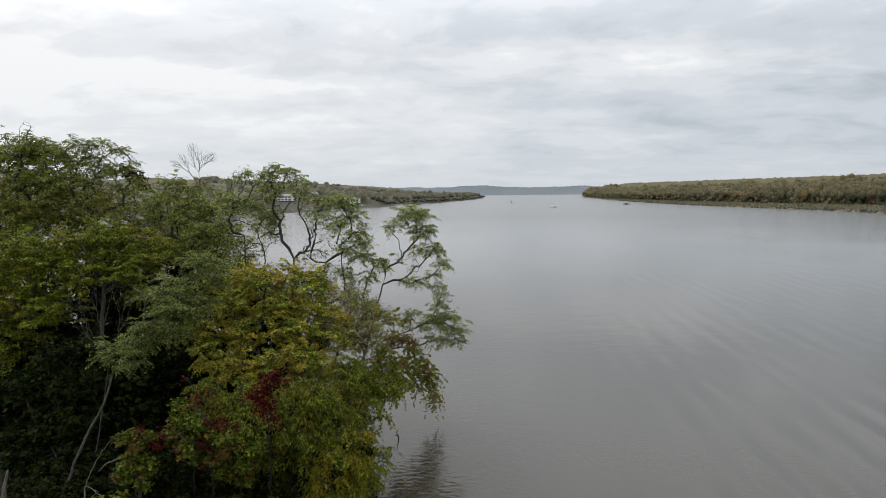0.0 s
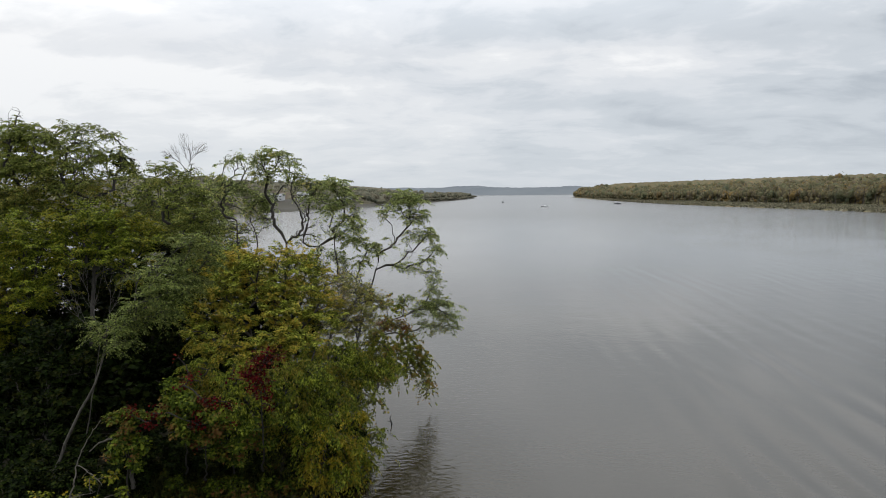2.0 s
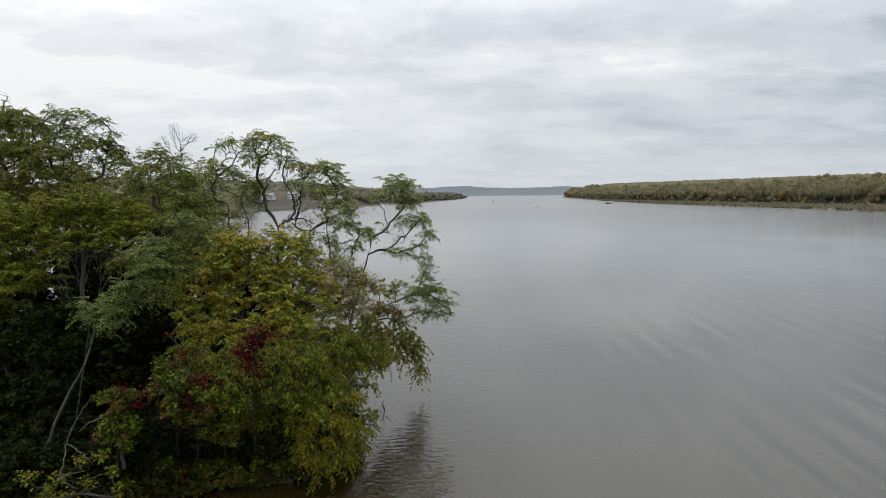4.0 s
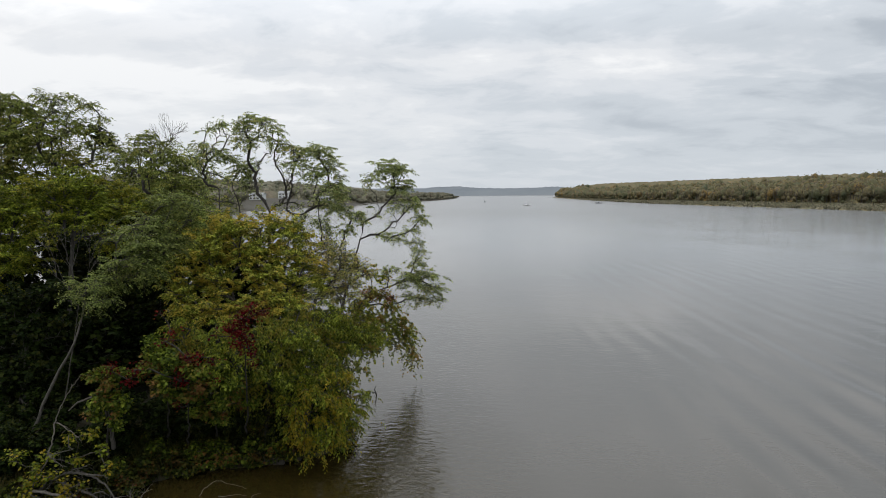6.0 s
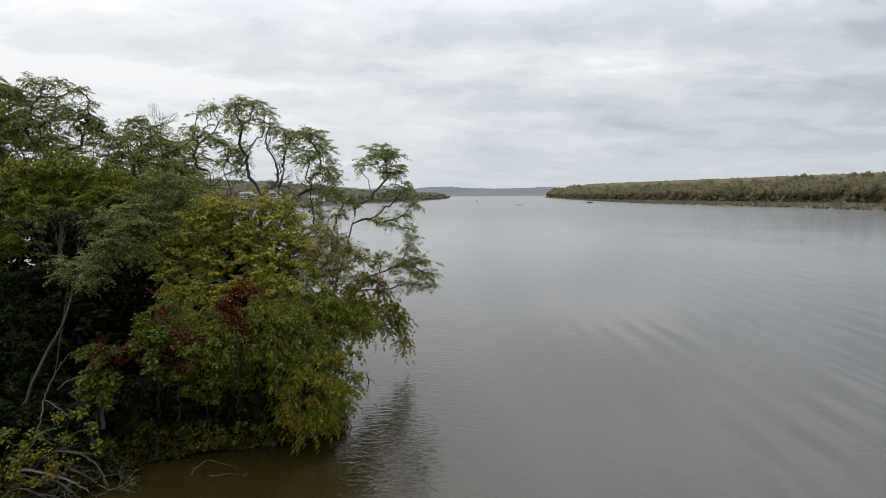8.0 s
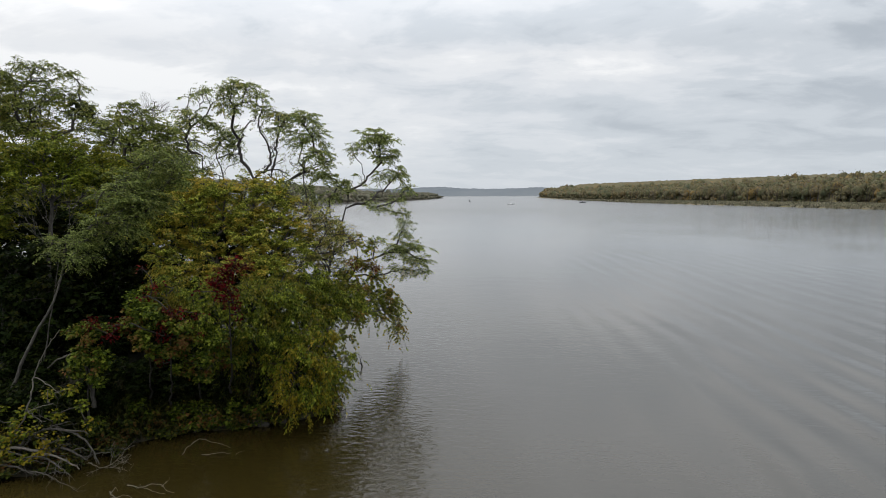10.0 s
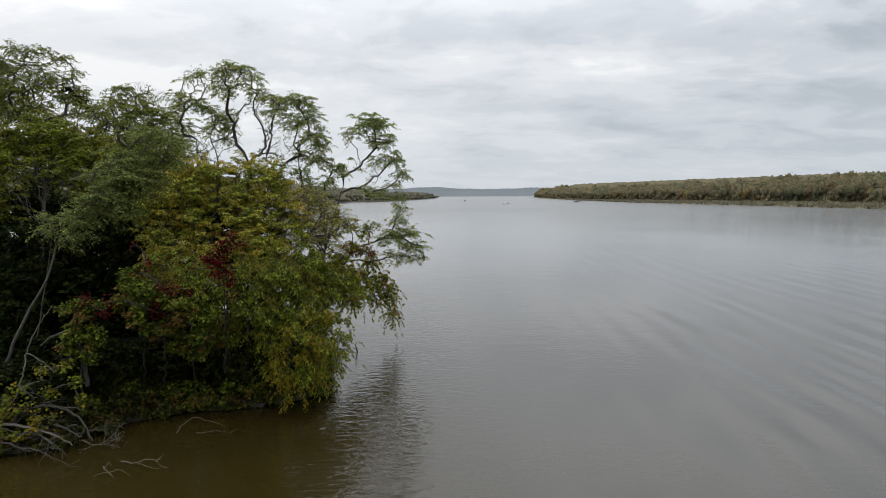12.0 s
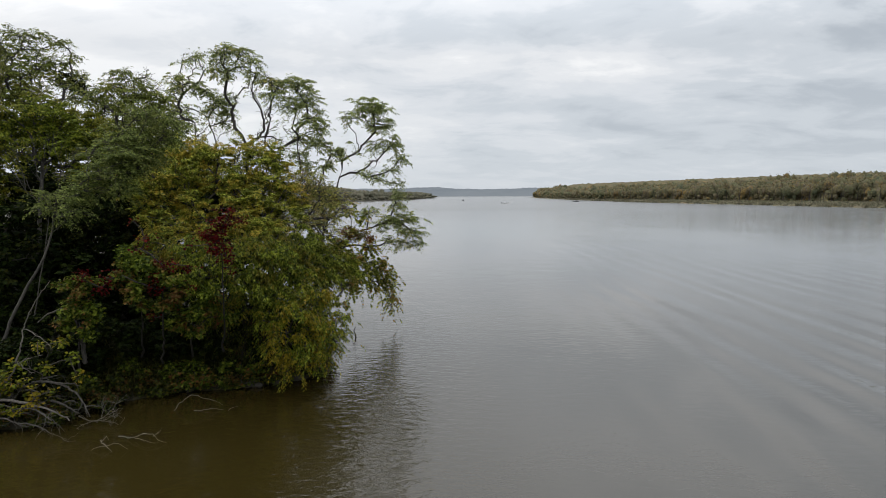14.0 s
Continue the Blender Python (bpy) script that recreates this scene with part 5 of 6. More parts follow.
plant("vine_mound", "mottled green and tan vine trailing down the bank", trunk=[(-8.22, 21.30, 1.14), (-7.53, 19.60, 2.64), (-7.48, 19.30, 3.40)],
      pads=[(-7.40, 19.00, 3.79, 0.39), (-7.96, 19.10, 3.39, 0.35), (-7.19, 19.20, 3.07, 0.32), (-7.94, 19.40, 2.68, 0.29), (-6.84, 19.30, 3.57, 0.36), (-7.45, 19.60, 2.37, 0.24), (-6.61, 20.00, 2.74, 0.28)], **VINE)
LOWER = dict(leaf="lance", leaf_mat=LEAF_VINE_SHADED, bark=BARK_SHADE, size=0.15, flat=0.9, category="shrub", stem_name="stem", crown_name="foliage", r0=0.05, spray=0.36, sag=0.8, stray=0.25, twigs=1.0, density=0.34, group="dark shrubs under the hanging boughs")
plant("shrub", "green shrub with drooping sprays, darkened for shade below the boughs", trunk=[(-7.40, 22.60, 0.90), (-7.10, 22.10, 1.70)],
      pads=[(-7.70, 21.60, 2.50, 0.40), (-7.00, 21.40, 2.65, 0.42), (-6.40, 21.50, 2.30, 0.40), (-7.20, 21.60, 1.85, 0.36), (-6.60, 21.80, 1.50, 0.30)], **LOWER)
plant("shrub", "green shrub trailing leafy twigs down to the bank", trunk=[(-6.00, 22.60, 0.80), (-5.80, 22.20, 1.60)],
      pads=[(-5.90, 21.60, 2.40, 0.38), (-5.45, 21.70, 1.90, 0.32), (-6.00, 21.80, 1.55, 0.32)], **LOWER)
RED = dict(dict(VINE, size=0.09, density=1.0, stray=0.35, spread=0.16), leaf_mat=LEAF_RED, group="red creeper patches")
plant("red_creeper", "dark red autumn creeper climbing the bushes", trunk=[(-7.00, 20.80, 1.45), (-6.45, 19.30, 3.22), (-6.29, 18.80, 4.82)],
      pads=[(-6.12, 18.85, 6.05, 0.15), (-6.30, 18.80, 5.75, 0.20), (-6.46, 18.80, 5.45, 0.24), (-6.34, 18.85, 5.05, 0.20), (-6.18, 18.90, 4.72, 0.15), (-6.08, 18.95, 4.40, 0.11), (-5.83, 19.10, 5.90, 0.13), (-7.45, 19.60, 5.06, 0.10)], **RED)
plant("red_creeper", "small red creeper patches among green vine", trunk=[(-9.05, 20.90, 1.05), (-8.27, 19.20, 2.55), (-8.05, 18.80, 3.82)],
      pads=[(-7.95, 18.80, 4.56, 0.16), (-8.12, 18.75, 4.20, 0.15), (-8.28, 18.70, 3.85, 0.15), (-7.28, 18.80, 4.44, 0.10), (-7.22, 18.80, 3.90, 0.10), (-8.55, 19.00, 5.34, 0.11), (-8.78, 19.00, 5.02, 0.12), (-9.03, 19.20, 5.80, 0.08), (-8.44, 19.10, 2.95, 0.08), (-10.33, 18.80, 4.19, 0.15), (-9.83, 18.70, 3.86, 0.13), (-9.58, 18.80, 4.19, 0.13)], **RED)
plant("red_creeper", "rusty red creeper on the overhanging limb", trunk=[(-5.22, 27.00, 0.84), (-4.20, 28.50, 4.38), (-3.73, 29.40, 4.50)],
      pads=[(-3.42, 29.30, 4.75, 0.26), (-3.86, 29.10, 4.80, 0.24), (-4.12, 28.80, 4.97, 0.18), (-3.06, 29.60, 4.55, 0.20)], **dict(RED, stray=0.0, leaf_mat=LEAF_RUSSET))
BUSH = dict(leaf="broad", leaf_mat=LEAF_VINE, bark=TWIG, size=0.11, flat=0.8, category="shrub", stem_name="stem", crown_name="foliage", r0=0.04, thrift=0.1, group="low bushes on the waterline", twigs=1.3)
for line in ([(-10.13, 20.90, 0.96, 0.28), (-9.62, 20.90, 0.63, 0.28), (-10.60, 21.30, 1.10, 0.24), (-9.79, 20.70, 0.29, 0.15)],
             [(-8.87, 21.00, 0.78, 0.32), (-9.09, 20.80, 0.32, 0.17), (-9.51, 21.40, 0.92, 0.23), (-8.51, 20.90, 0.36, 0.18)],
             [(-8.16, 21.10, 0.80, 0.32), (-8.23, 20.90, 0.38, 0.22), (-7.69, 21.10, 0.53, 0.26)],
             [(-7.16, 21.50, 0.73, 0.28), (-7.26, 21.20, 0.35, 0.19), (-7.07, 22.00, 1.16, 0.29)],
             [(-6.49, 21.50, 0.59, 0.25), (-6.09, 21.80, 0.71, 0.25), (-6.43, 22.00, 0.96, 0.27)],
             [(-6.69, 21.50, 0.14, 0.17), (-6.95, 21.40, 0.05, 0.15), (-6.43, 21.60, 0.23, 0.17)], [(-5.95, 22.00, 0.19, 0.19), (-5.61, 22.20, 0.30, 0.22), (-6.20, 21.80, 0.17, 0.15)], [(-5.20, 22.60, 0.35, 0.24), (-4.85, 22.90, 0.41, 0.22), (-5.36, 22.40, 0.20, 0.16)],
             [(-4.64, 23.60, 0.50, 0.23), (-4.62, 24.40, 0.61, 0.24), (-4.65, 23.20, 0.33, 0.16)], [(-4.71, 25.60, 0.60, 0.25), (-4.78, 26.80, 0.66, 0.26)], [(-9.59, 20.80, 0.16, 0.15), (-9.37, 20.80, 0.09, 0.13), (-8.85, 20.90, 0.13, 0.15)],
             [(-8.03, 21.20, 0.11, 0.15), (-7.72, 21.30, 0.08, 0.15), (-8.34, 21.10, 0.03, 0.13)], [(-10.51, 20.30, 0.28, 0.16), (-10.30, 20.50, 0.33, 0.18), (-10.72, 20.20, 0.50, 0.16)], [(-10.76, 19.60, 0.50, 0.17), (-10.92, 19.60, 0.86, 0.21)]):
    x, y, z, r = line[0]
    plant("shrub", "low mottled bush with small yellow-green leaves on the waterline", trunk=[(x, y + 0.25, 0.30), (x, y + 0.1, 0.45)], pads=line, **BUSH)
plant("shrub", "yellow-leaved sapling among fallen driftwood", trunk=[(-11.53, 18.30, 0.65), (-11.35, 18.20, 1.43), (-11.15, 18.20, 2.10)],
      pads=[(-11.38, 18.20, 2.26, 0.21), (-10.73, 18.20, 2.40, 0.21), (-10.34, 18.10, 1.96, 0.19), (-11.13, 18.00, 1.69, 0.19), (-10.15, 18.00, 1.49, 0.16), (-11.93, 18.00, 1.82, 0.19), (-11.99, 17.80, 1.22, 0.20), (-11.39, 17.80, 1.06, 0.19), (-11.93, 17.70, 0.57, 0.20), (-10.88, 17.80, 0.53, 0.13),
            (-12.55, 17.80, 1.06, 0.25)], **dict(BUSH, leaf_mat=LEAF_YELLOW, density=0.6, group=""))
edge = np.random.default_rng(21)
for (x0, y0), (x1, y1) in zip(BANK[2:8], BANK[3:9]):
    m = max(1, int(math.hypot(x1 - x0, y1 - y0) / 0.75))
    for q in range(m):
        x, y, r = x0 + (x1 - x0) * (q + 0.5) / m + edge.normal(0, 0.1), y0 + (y1 - y0) * (q + 0.5) / m + edge.normal(0.05, 0.1), edge.uniform(0.28, 0.46)
        plant("shrub", "low bush hanging over the water's edge, darkened for shade", trunk=[(x - 0.15, y + 0.3, 0.25), (x, y + 0.1, 0.35)],
              pads=[(x, y, 0.36, r), (x + edge.normal(0, 0.3), y - 0.15, 0.22, r * 0.7), (x - 0.2, y + 0.35, 0.62, r)], **dict(BUSH, leaf_mat=LEAF_VINE_SHADED, bark=BARK_SHADE, density=0.6, size=0.10, group="dark bushes along the water's edge"))

# ---------------------------------------------------------------- undergrowth, driftwood and small things on the near bank
g = np.random.default_rng(11)
UNDER = dict(leaf="broad", leaf_mat=LEAF_SHADE_IVY, bark=BARK_SHADE, size=0.13, flat=0.8, category="shrub", stem_name="stem", crown_name="foliage", r0=0.035, thrift=0.1, group="undergrowth under the trees", twigs=0.7, density=0.55)
for x, y in ((-10.2, 21.3), (-9.2, 22.0), (-8.0, 22.1), (-7.1, 22.4), (-6.1, 22.4), (-5.3, 23.0), (-11.4, 20.4), (-12.2, 18.9), (-9.8, 21.9), (-6.6, 23.6), (-4.9, 24.4), (-21, 19.6), (-19.2, 18.6), (-17.6, 19.8), (-16.2, 18.4), (-14.8, 19.6), (-13.6, 18.6), (-13.0, 20.6), (-11.9, 19.8), (-11.2, 21.6), (-9.9, 22.6), (-8.6, 22.3), (-7.6, 23.2), (-6.6, 22.8),
             (-5.6, 23.6), (-12.4, 22.8), (-14.6, 21.8), (-10.6, 24.2), (-8.2, 24.6), (-6.3, 25.2), (-16.6, 21.8), (-18.6, 21.6), (-5.2, 25.6)):
    z = float(ground_height(np.array([x]), np.array([y]))[0])
    pads = [(x + g.normal(0, 0.4), y + g.normal(0, 0.3), z + h, r) for h, r in ((0.45, 0.62), (0.9, 0.6), (1.45, 0.5))]
    plant("shrub", "dark leafy shrub in the shade under the trees", trunk=[(x, y, z - 0.05), (x, y, z + 0.35)], pads=pads, **UNDER)

GRASS = leaf_material("bank_grass", [(0.0, (0.030, 0.040, 0.008)), (0.5, (0.050, 0.060, 0.012)), (1.0, (0.075, 0.075, 0.02))], [(0.0, (0.06, 0.055, 0.015)), (1.0, (0.09, 0.075, 0.025))], 0.3, 0.8)


def grass_patch(cx, cy, rx, ry, n, h):
    x, y = g.normal(cx, rx, n), g.normal(cy, ry, n)
    d = depth_in(x, y, BANK)
    k = d > 0.1
    x, y = x[k], y[k]
    n = len(x)
    a = g.uniform(0, 2 * math.pi, n)
    hh = h * g.uniform(0.5, 1.2, n)
    base = np.stack([x, y, ground_height(x, y) - 0.03], 1)
    s = np.stack([np.cos(a), np.sin(a), 0 * a], 1) * 0.012
    lean = np.stack([np.cos(a + 1.3) * hh * 0.25, np.sin(a + 1.3) * hh * 0.25, hh * 0.6], 1)
    tip = np.stack([np.cos(a + 1.3) * hh * 0.75, np.sin(a + 1.3) * hh * 0.75, hh * 0.85], 1)
    v = np.stack([base - s, base + s, base + lean + s, base + lean - s, base + tip], 1).reshape(-1, 3)
    i = np.arange(n)[:, None] * 5
    tagged(new("grass", mesh_from("grass", v, [i + np.array([[0, 1, 2, 3]]), i + np.array([[3, 2, 4]])], [GRASS])), "tall drooping olive grass on the shaded bank", "grass", kind="stuff")


grass_patch(-9.4, 21.6, 0.9, 0.5, 4000, 0.9)
grass_patch(-7.3, 22.2, 1.2, 0.5, 4000, 0.8)
grass_patch(-5.4, 22.9, 0.6, 0.5, 2000, 0.7)
grass_patch(-11.0, 20.3, 0.6, 0.5, 1800, 0.7)
grass_patch(-13.5, 18.9, 2.0, 0.7, 2500, 0.6)


def curve_points(points, step=0.08, jitter=0.012):
    """A crooked line through the points."""
    p = np.array(points, float)
    p = np.concatenate([[2 * p[0] - p[1]], p, [2 * p[-1] - p[-2]]])
    out = []
    for a, b_, c, d in zip(p, p[1:], p[2:], p[3:]):
        m = max(2, int(np.linalg.norm(c - b_) / step))
        for u in np.arange(m) / m:
            out.append(0.5 * (2 * b_ + (c - a) * u + (2 * a - 5 * b_ + 4 * c - d) * u * u + (3 * b_ - a - 3 * c + d) * u ** 3))
    out.append(p[-2])
    out = np.array(out)
    out[1:-1] += g.normal(0, jitter, (len(out) - 2, 3))
    return out


def limb(name, label, lines, r0, mat=BARK_PALE, category="branch", group="", twigs=0, reach=0.35):
    """A fallen or dead limb: the first line is the main stem, the others fork from it; twigs sprout along them."""
    thing = tagged(new(name), label, category, group)
    base = np.array(lines[0][0], float)
    thing.location = base
    chains, side = [], []
    for k, line in enumerate(lines):
        p = curve_points(line)
        r = r0 * (0.7 if k == 0 else 0.4)
        chains.append((p, np.linspace(r, max(r * 0.28, 0.004), len(p))))
        for _ in range(twigs):
            i = int(g.uniform(0.25, 0.95) * (len(p) - 1))
            d = unit(g.normal(0, 1, 3) * np.array([1, 0.7, 0.8]) + unit(p[min(i + 2, len(p) - 1)] - p[max(i - 2, 0)]) * 0.9)
            ln_ = reach * g.uniform(0.4, 1.2)
            q = curve_points([p[i], p[i] + d * ln_ * 0.5 + g.normal(0, 0.04, 3), p[i] + d * ln_ + g.normal(0, 0.06, 3)], 0.06, 0.008)
            q[:, 2] = np.maximum(q[:, 2], -0.05)
            side.append((q, np.linspace(max(r * 0.35, 0.006), 0.003, len(q))))
    v, f = tubes(chains)
    part("stem", mesh_from("stem", v - base, [f], [mat], True), mat, thing)
    for chain in side:
        v, f = tubes([chain])
        part("twig", mesh_from("twig", v - base, [f], [mat], True), mat, thing)
    return thing


limb("dead_sapling", "pale barkless dead stem standing out of driftwood", [[(-12.49, 17.90, 0.83), (-12.12, 17.90, 1.39), (-11.89, 17.90, 1.85), (-11.70, 17.90, 2.50), (-11.68, 18.00, 2.88), (-11.36, 18.00, 3.53), (-10.94, 18.10, 4.18)],
      [(-11.68, 18.00, 2.80), (-11.34, 17.90, 2.69), (-11.00, 17.80, 2.52), (-10.76, 17.70, 2.32)], [(-11.90, 17.90, 1.91), (-11.58, 17.70, 1.77), (-11.17, 17.60, 1.64)], [(-11.25, 17.90, 2.47), (-11.27, 17.90, 2.21), (-11.18, 17.90, 2.04)],
      [(-11.93, 17.90, 1.77), (-11.44, 17.70, 2.03), (-10.94, 17.60, 2.17)]], 0.045, BARK_PALE, twigs=2, reach=0.3)
limb("broken_snag", "broken grey snag wrapped by climbing vine", [[(-10.78, 19.40, 1.45), (-10.85, 19.30, 2.53), (-11.14, 19.20, 3.16), (-11.71, 19.20, 3.02), (-11.98, 19.10, 2.78)]], 0.10, BARK_GREY, category="snag")
limb("driftwood_log", "weathered grey fallen log lying along the bank", [[(-12.27, 18.00, 0.75), (-11.97, 18.00, 1.00), (-11.47, 18.00, 1.26), (-10.83, 18.00, 1.23), (-10.30, 17.90, 1.02), (-9.95, 17.80, 0.60), (-9.78, 17.70, 0.35)], [(-10.83, 18.00, 1.23), (-10.37, 17.90, 1.26), (-10.08, 17.80, 1.22)],
      [(-11.47, 18.00, 1.26), (-11.13, 18.10, 1.40), (-10.94, 18.20, 1.40)]], 0.085, BARK_GREY, category="log", twigs=4, reach=0.5)
limb("driftwood_log", "pale split log half in the river", [[(-12.45, 17.80, 0.83), (-11.94, 17.70, 0.83), (-11.33, 17.60, 0.76), (-10.80, 17.50, 0.63), (-10.33, 17.40, 0.46), (-10.12, 17.30, 0.38)], [(-11.33, 17.60, 0.76), (-10.97, 17.50, 0.50), (-10.62, 17.30, 0.38)]], 0.075, BARK_PALE, category="log", twigs=4, reach=0.45)
limb("driftwood_log", "grey waterlogged limb at the river's edge", [[(-11.02, 18.00, 0.73), (-10.64, 17.90, 0.66), (-10.15, 17.80, 0.43)], [(-10.64, 17.90, 0.66), (-10.40, 17.90, 0.76), (-10.10, 17.80, 0.69)]], 0.06, BARK_GREY, category="log", twigs=3, reach=0.4)
limb("driftwood_log", "fallen limb under yellow sapling leaves", [[(-12.46, 17.50, 0.43), (-11.92, 17.40, 0.41), (-11.40, 17.30, 0.25), (-11.09, 17.30, 0.29)], [(-11.92, 17.40, 0.41), (-11.59, 17.50, 0.54), (-11.20, 17.50, 0.47)]], 0.05, BARK_GREY, category="log", twigs=6, reach=0.4)
limb("dead_branch", "grey bare branch lying across the driftwood", [[(-12.60, 17.60, 0.35), (-11.90, 17.50, 0.62), (-11.20, 17.40, 0.70), (-10.60, 17.30, 0.42), (-10.20, 17.20, 0.10)], [(-11.20, 17.40, 0.70), (-10.80, 17.55, 0.95), (-10.45, 17.60, 1.02)]], 0.032, BARK_GREY, group="driftwood at the bank", twigs=8, reach=0.5)
limb("dead_branch", "thin forked stick propped in the driftwood", [[(-12.30, 17.95, 0.50), (-11.80, 17.80, 1.05), (-11.45, 17.70, 1.55), (-11.30, 17.65, 1.95)], [(-11.80, 17.80, 1.05), (-11.40, 17.60, 1.18), (-11.05, 17.50, 1.15)]], 0.026, BARK_GREY, group="driftwood at the bank", twigs=7, reach=0.45)
limb("dead_branch", "dark sodden branch dipping into the river", [[(-11.60, 17.40, 0.30), (-10.90, 17.10, 0.30), (-10.30, 16.90, 0.12), (-9.80, 16.80, -0.05)], [(-10.90, 17.10, 0.30), (-10.50, 17.00, 0.45), (-10.20, 16.95, 0.38)]], 0.030, BARK_GREY, group="driftwood at the bank", twigs=7, reach=0.45)
plant("shrub", "sapling with small yellow leaves over the driftwood", trunk=[(-12.60, 18.40, 0.60), (-12.20, 18.20, 1.10)],
      pads=[(-12.20, 17.80, 1.50, 0.22), (-11.70, 17.70, 1.35, 0.20), (-11.30, 17.60, 0.85, 0.18), (-12.40, 17.60, 0.80, 0.22), (-11.75, 17.45, 0.62, 0.18), (-10.85, 17.60, 1.15, 0.14), (-12.75, 17.70, 1.90, 0.22)], **dict(BUSH, leaf_mat=LEAF_YELLOW, size=0.10, density=0.5, stray=0.3, group=""))
limb("dead_branch", "tangle of pale bare twigs over the water's edge", [[(-10.38, 18.20, 0.18), (-9.89, 18.10, 0.09), (-9.53, 18.20, 0.26), (-9.32, 18.30, 0.53), (-9.04, 18.30, 0.66)], [(-9.89, 18.10, 0.09), (-10.13, 17.80, 0.04), (-10.31, 17.40, -0.14)], [(-9.68, 18.10, 0.19), (-9.68, 18.20, 0.43), (-9.81, 18.20, 0.51)],
      [(-9.81, 18.10, 0.09), (-9.35, 18.00, 0.08), (-9.18, 18.00, 0.03)], [(-9.53, 18.20, 0.26), (-9.30, 18.20, 0.17), (-9.29, 18.20, 0.43)]], 0.022, BARK_PALE, twigs=9, reach=0.45)
limb("dead_branch", "pale forked driftwood branch floating in the river", [[(-8.71, 16.22, 0.25), (-8.64, 16.17, 0.15), (-8.47, 16.11, 0.08), (-8.35, 16.05, 0.00)], [(-8.59, 16.18, 0.10), (-8.32, 16.11, 0.20), (-8.12, 16.09, 0.18), (-7.98, 16.15, 0.02)], [(-8.59, 16.18, 0.10), (-8.73, 16.10, 0.10), (-8.93, 16.13, 0.00)],
      [(-8.68, 16.19, 0.20), (-8.65, 16.42, 0.25), (-8.62, 16.44, 0.15)]], 0.026, BARK_PALE, group="branches in the river")
limb("dead_branch", "bleached branch arching out of shallow river water", [[(-8.70, 17.11, 0.00), (-8.25, 16.81, 0.08), (-8.07, 16.75, 0.12), (-7.83, 16.69, 0.22), (-7.57, 16.66, 0.20), (-7.33, 16.52, 0.10), (-7.18, 16.60, 0.02)], [(-8.10, 16.81, 0.05), (-7.69, 16.52, 0.10), (-7.40, 16.54, 0.03)], [(-7.51, 16.58, 0.20), (-7.62, 17.17, 0.10)]],
     0.024, BARK_PALE, group="branches in the river", twigs=1, reach=0.2)
limb("dead_branch", "thin bleached branch curving up from the river", [[(-8.05, 19.20, -0.02), (-7.87, 19.28, 0.20), (-7.58, 19.26, 0.42), (-7.43, 19.33, 0.45), (-7.15, 19.41, 0.30), (-6.87, 19.49, 0.20), (-6.70, 19.71, 0.00)]], 0.02, BARK_PALE, group="branches in the river")
limb("dead_branch", "straight pale stick lying on the river surface", [[(-7.42, 19.19, 0.00), (-7.09, 19.14, 0.05), (-6.77, 19.21, 0.06), (-6.55, 19.26, 0.01)]], 0.02, BARK_PALE, group="branches in the river")
limb("dead_branch", "short pale twig poking from the river", [[(-6.37, 19.13, -0.02), (-6.21, 19.09, 0.12), (-6.05, 19.13, 0.14)]], 0.012, BARK_PALE, group="branches in the river")
limb("broken_stump", "pale broken grey tree stump on the bank", [[(-14.08, 17.60, 2.17), (-14.01, 17.60, 2.61), (-13.87, 17.60, 3.31), (-13.83, 17.60, 3.45)]], 0.13, BARK_PALE, category="stump")

limb("drowned_snag", "dark broken snag standing in the river under the vine", [[(-3.81, 29.54, -0.10), (-3.73, 29.19, 0.15), (-3.80, 29.10, 0.35), (-3.70, 29.01, 0.55)], [(-3.73, 29.19, 0.15), (-3.92, 29.01, 0.30)]], 0.06, BARK_DARK, category="snag")

# a crumpled scrap of blue plastic at the waterline
BLUE = plain_material("blue_plastic", (0.10, 0.22, 0.50), 0.35, 0.2, 8.0)
bm = bmesh.new()
bmesh.ops.create_icosphere(bm, subdivisions=3, radius=0.12)
for v in bm.verts:
    v.co *= 0.75 + 0.45 * noise.noise(v.co * 14)
    v.co.z *= 0.45
    v.co.x *= 1.5
sc = tagged(new("plastic_scrap"), "crumpled blue plastic scrap at the waterline", "litter")
sc.location = (-10.85, 19.76, 0.05)
part("sheet", bm, BLUE, sc)

ROCK = plain_material("river_rock", (0.036, 0.032, 0.025), 0.85, 0.5, 3.0)
for x, y, s in ((-6.9, 21.65, 0.22), (-6.35, 21.75, 0.3), (-6.1, 21.6, 0.16), (-5.6, 22.0, 0.2), (-7.6, 21.45, 0.14), (-8.3, 21.2, 0.18), (-9.2, 20.8, 0.13), (-10.0, 20.25, 0.16), (-10.7, 19.9, 0.15), (-5.0, 22.4, 0.22)):
    bm = bmesh.new()
    bmesh.ops.create_icosphere(bm, subdivisions=3, radius=s)
    for v in bm.verts:
        v.co *= 0.8 + 0.35 * noise.noise(v.co * 4 + Vector((x, y, 0)))
        v.co.z *= 0.75
    me = bpy.data.meshes.new("rock")
    bm.to_mesh(me)
    bm.free()
    me.materials.append(ROCK)
    ob = tagged(new("rock", me), "weathered grey-brown rock at the waterline", "rock", "rocks along the bank")
    ob.location = (x, y, 0.08)

# ---------------------------------------------------------------- the far shores: buildings and boats
WHITE = plain_material("white_siding", (0.62, 0.63, 0.63), 0.6, 0.15, 0.8)
ROOF = plain_material("grey_roofing", (0.24, 0.25, 0.26), 0.7, 0.3, 0.8)
PANE, _, pane_b, _ = material("window_glass")
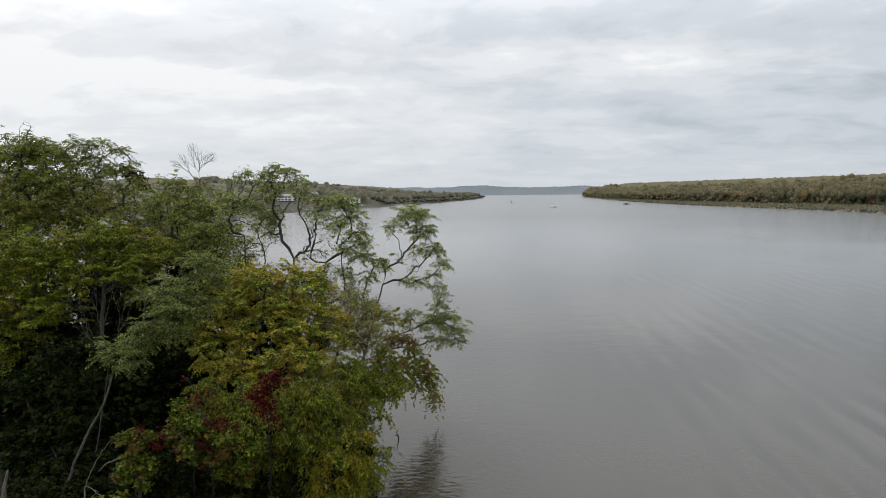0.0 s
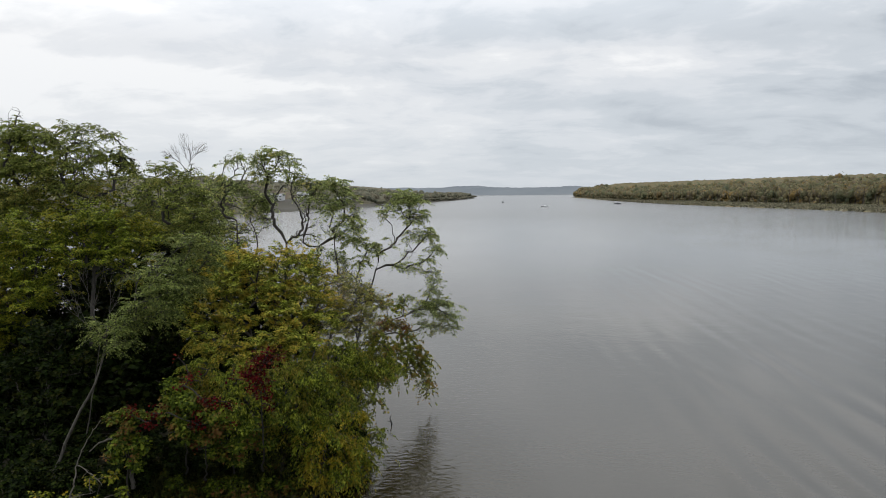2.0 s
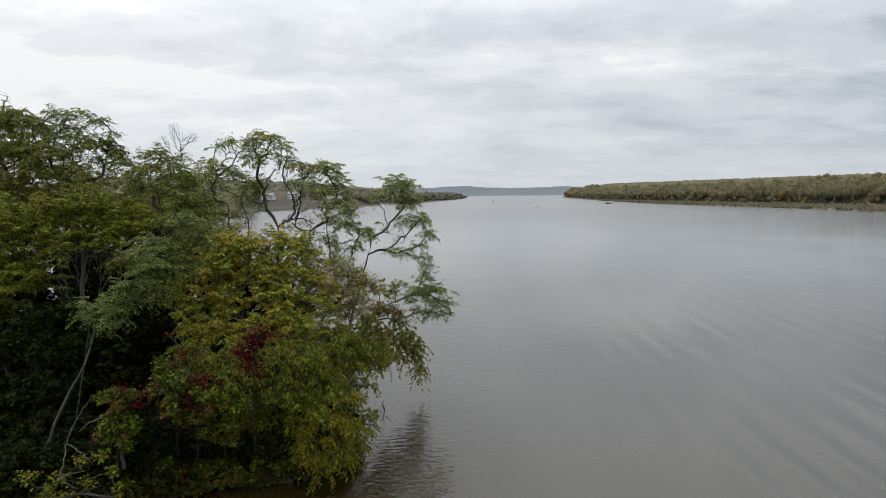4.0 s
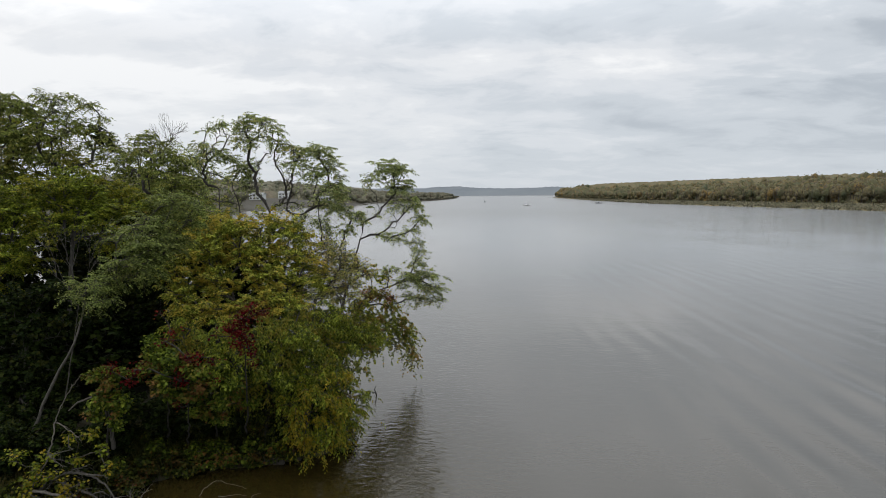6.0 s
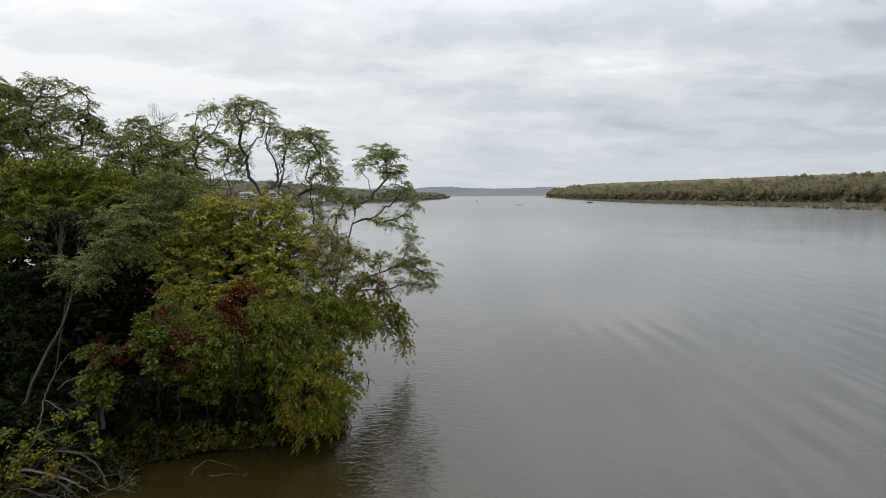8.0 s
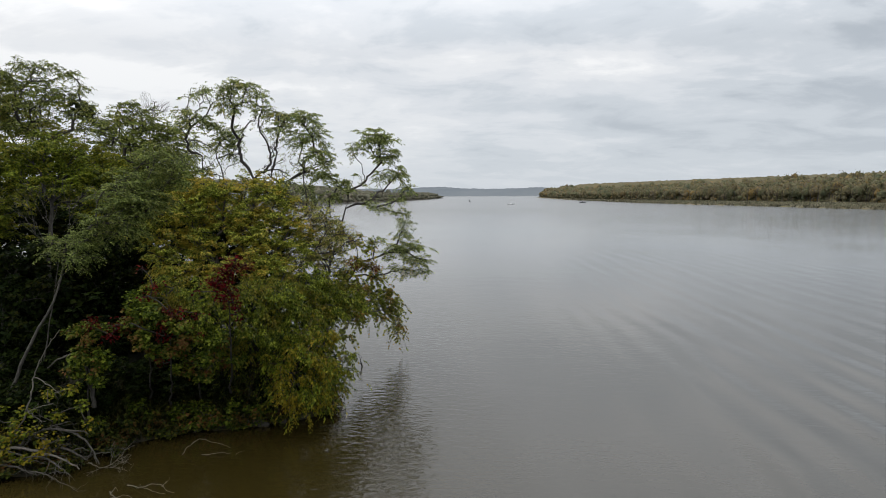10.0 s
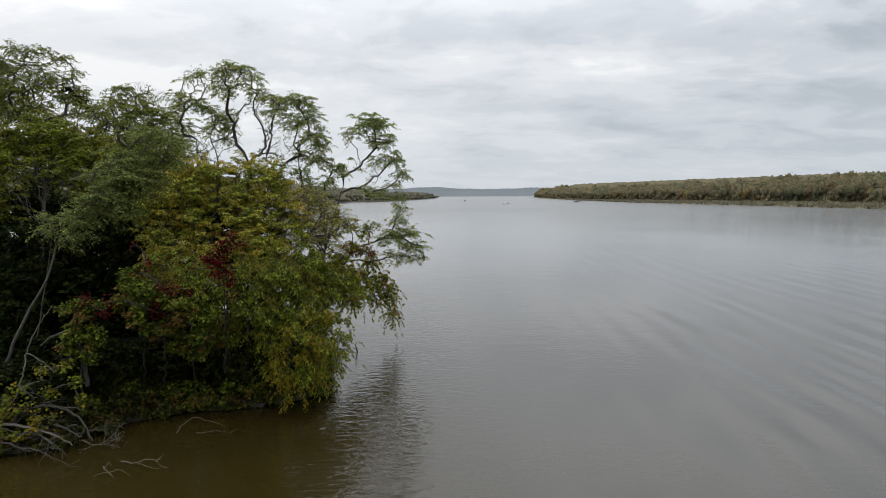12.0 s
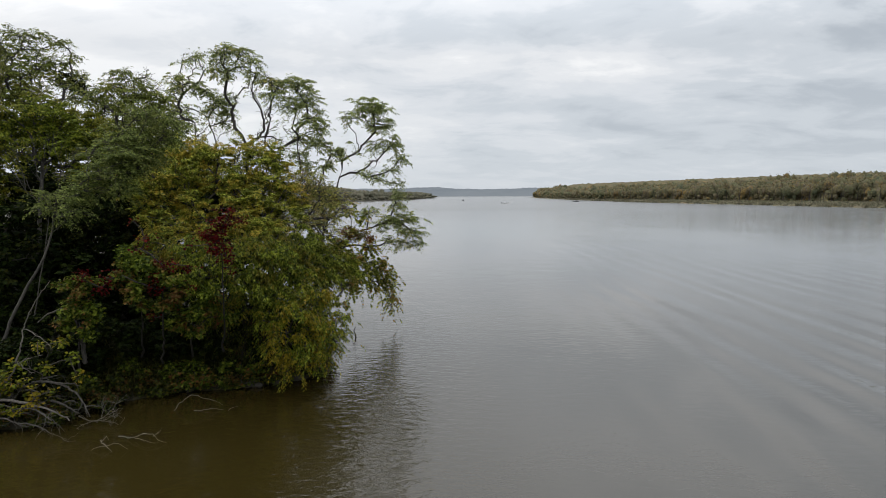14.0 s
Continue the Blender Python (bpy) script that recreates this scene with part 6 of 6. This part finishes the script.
pane_b.inputs["Base Color"].default_value, pane_b.inputs["Roughness"].default_value = (0.03, 0.035, 0.04, 1), 0.08


def box(bm, x0, y0, z0, x1, y1, z1):
    vs = bmesh.ops.create_cube(bm, size=1.0)["verts"]
    for v in vs:
        v.co = ((x0 + x1) / 2 + v.co.x * (x1 - x0), (y0 + y1) / 2 + v.co.y * (y1 - y0), (z0 + z1) / 2 + v.co.z * (z1 - z0))


def house(label, x, y, w, d, h, gable, bays, storeys=1, category="house"):
    """A gabled building that faces the river (towards -y)."""
    z = float(ground_height(np.array([x]), np.array([y]))[0]) - 0.1
    thing = tagged(new("boathouse" if category == "boathouse" else "house"), label, category)
    thing.location = (x, y, z)
    bm = bmesh.new()
    box(bm, -w / 2, -d / 2, 0, w / 2, d / 2, h)
    part("wall", bm, WHITE, thing)
    bm = bmesh.new()
    e = 0.5
    pts = [(-w / 2 - e, -d / 2 - e, h), (w / 2 + e, -d / 2 - e, h), (w / 2 + e, d / 2 + e, h), (-w / 2 - e, d / 2 + e, h), (-w / 2 - e, 0, h + gable), (w / 2 + e, 0, h + gable)]
    v = [bm.verts.new(p) for p in pts]
    for f in ((0, 1, 5, 4), (2, 3, 4, 5), (0, 4, 3), (1, 2, 5), (3, 2, 1, 0)):
        bm.faces.new([v[i] for i in f])
    part("roof", bm, ROOF, thing)
    for s in range(storeys):
        for k in range(bays):
            cx, cz = -w / 2 + w * (k + 0.5) / bays, h * (s + 0.55) / storeys
            bm = bmesh.new()
            box(bm, cx - w * 0.28 / bays, -d / 2 - 0.06, cz - h * 0.24 / storeys, cx + w * 0.28 / bays, -d / 2 + 0.1, cz + h * 0.24 / storeys)
            part("window", bm, PANE, thing, "dark glazed window")
    return thing


bx, by, bz = (-117.79, 566.00, 3.17)
house("long white boathouse at the water's edge", bx, by, 12.5, 9.0, 4.2, 1.0, 5, 1, "boathouse")
bx, by, bz = (-170.03, 540.00, 8.10)
house("white house above the far cove", bx, by, 12, 9, 4.2, 1.6, 4, 2)
bx, by, bz = (-152.42, 560.00, 8.43)
house("small white house among bare trees", bx, by, 9, 8, 4.6, 1.8, 3, 2)

HULL_W, HULL_D = plain_material("white_hull", (0.72, 0.73, 0.74), 0.3, 0.1, 2.0), plain_material("dark_hull", (0.035, 0.04, 0.045), 0.4, 0.2, 2.0)


def boat(label, x, y, length, heading, mat, cabin):
    thing = tagged(new("motor_boat"), label, "boat", "boats on the river")
    thing.matrix_world = pose(x, y, 0, 0, 0, heading)
    bm = bmesh.new()
    rows = []
    for u in np.linspace(0, 1, 9):
        w = length * 0.17 * (1 - max(0, (u - 0.45) / 0.55) ** 2.2)
        top = 0.55 + 0.35 * u * u
        xx = (u - 0.5) * length
        rows.append([bm.verts.new(p) for p in ((xx, -w, top), (xx, -w * 0.75, 0.0), (xx, 0, -0.25), (xx, w * 0.75, 0.0), (xx, w, top), (xx, w * 0.8, top - 0.15), (xx, -w * 0.8, top - 0.15))])
    for a, c in zip(rows, rows[1:]):
        for i in range(7):
            bm.faces.new((a[i], a[(i + 1) % 7], c[(i + 1) % 7], c[i]))
    bm.faces.new(rows[0])
    part("hull", bm, mat, thing)
    bm = bmesh.new()
    box(bm, -length * 0.12, -length * 0.09, 0.5, length * 0.10, length * 0.09, 0.5 + cabin)
    bmesh.ops.bevel(bm, geom=bm.edges[:], offset=0.08, segments=2, affect="EDGES")
    part("console", bm, HULL_W if mat is HULL_W else HULL_D, thing)
    bm = bmesh.new()
    box(bm, -length * 0.54, -0.2, 0.1, -length * 0.48, 0.2, 0.9)
    part("outboard_motor", bm, HULL_D, thing)
    return thing


x, y, z = (127.0, 585.0, 0.0)
boat("dark open fishing boat on the far river", x, y, 5.8, 175, HULL_D, 0.9)
x, y, z = (52.84, 496.77, 0.00)
boat("white motor boat far out on the river", x, y, 6.0, 20, HULL_W, 0.8)
x, y, z = (29.92, 731.23, 0.00)
boat("small dark boat far up the river", x, y, 4.5, 100, HULL_D, 0.9)
x, y, z = (-18.04, 1249.43, 0.00)
boat("white boat moored off the wooded point", x, y, 8.5, 5, HULL_W, 1.4)
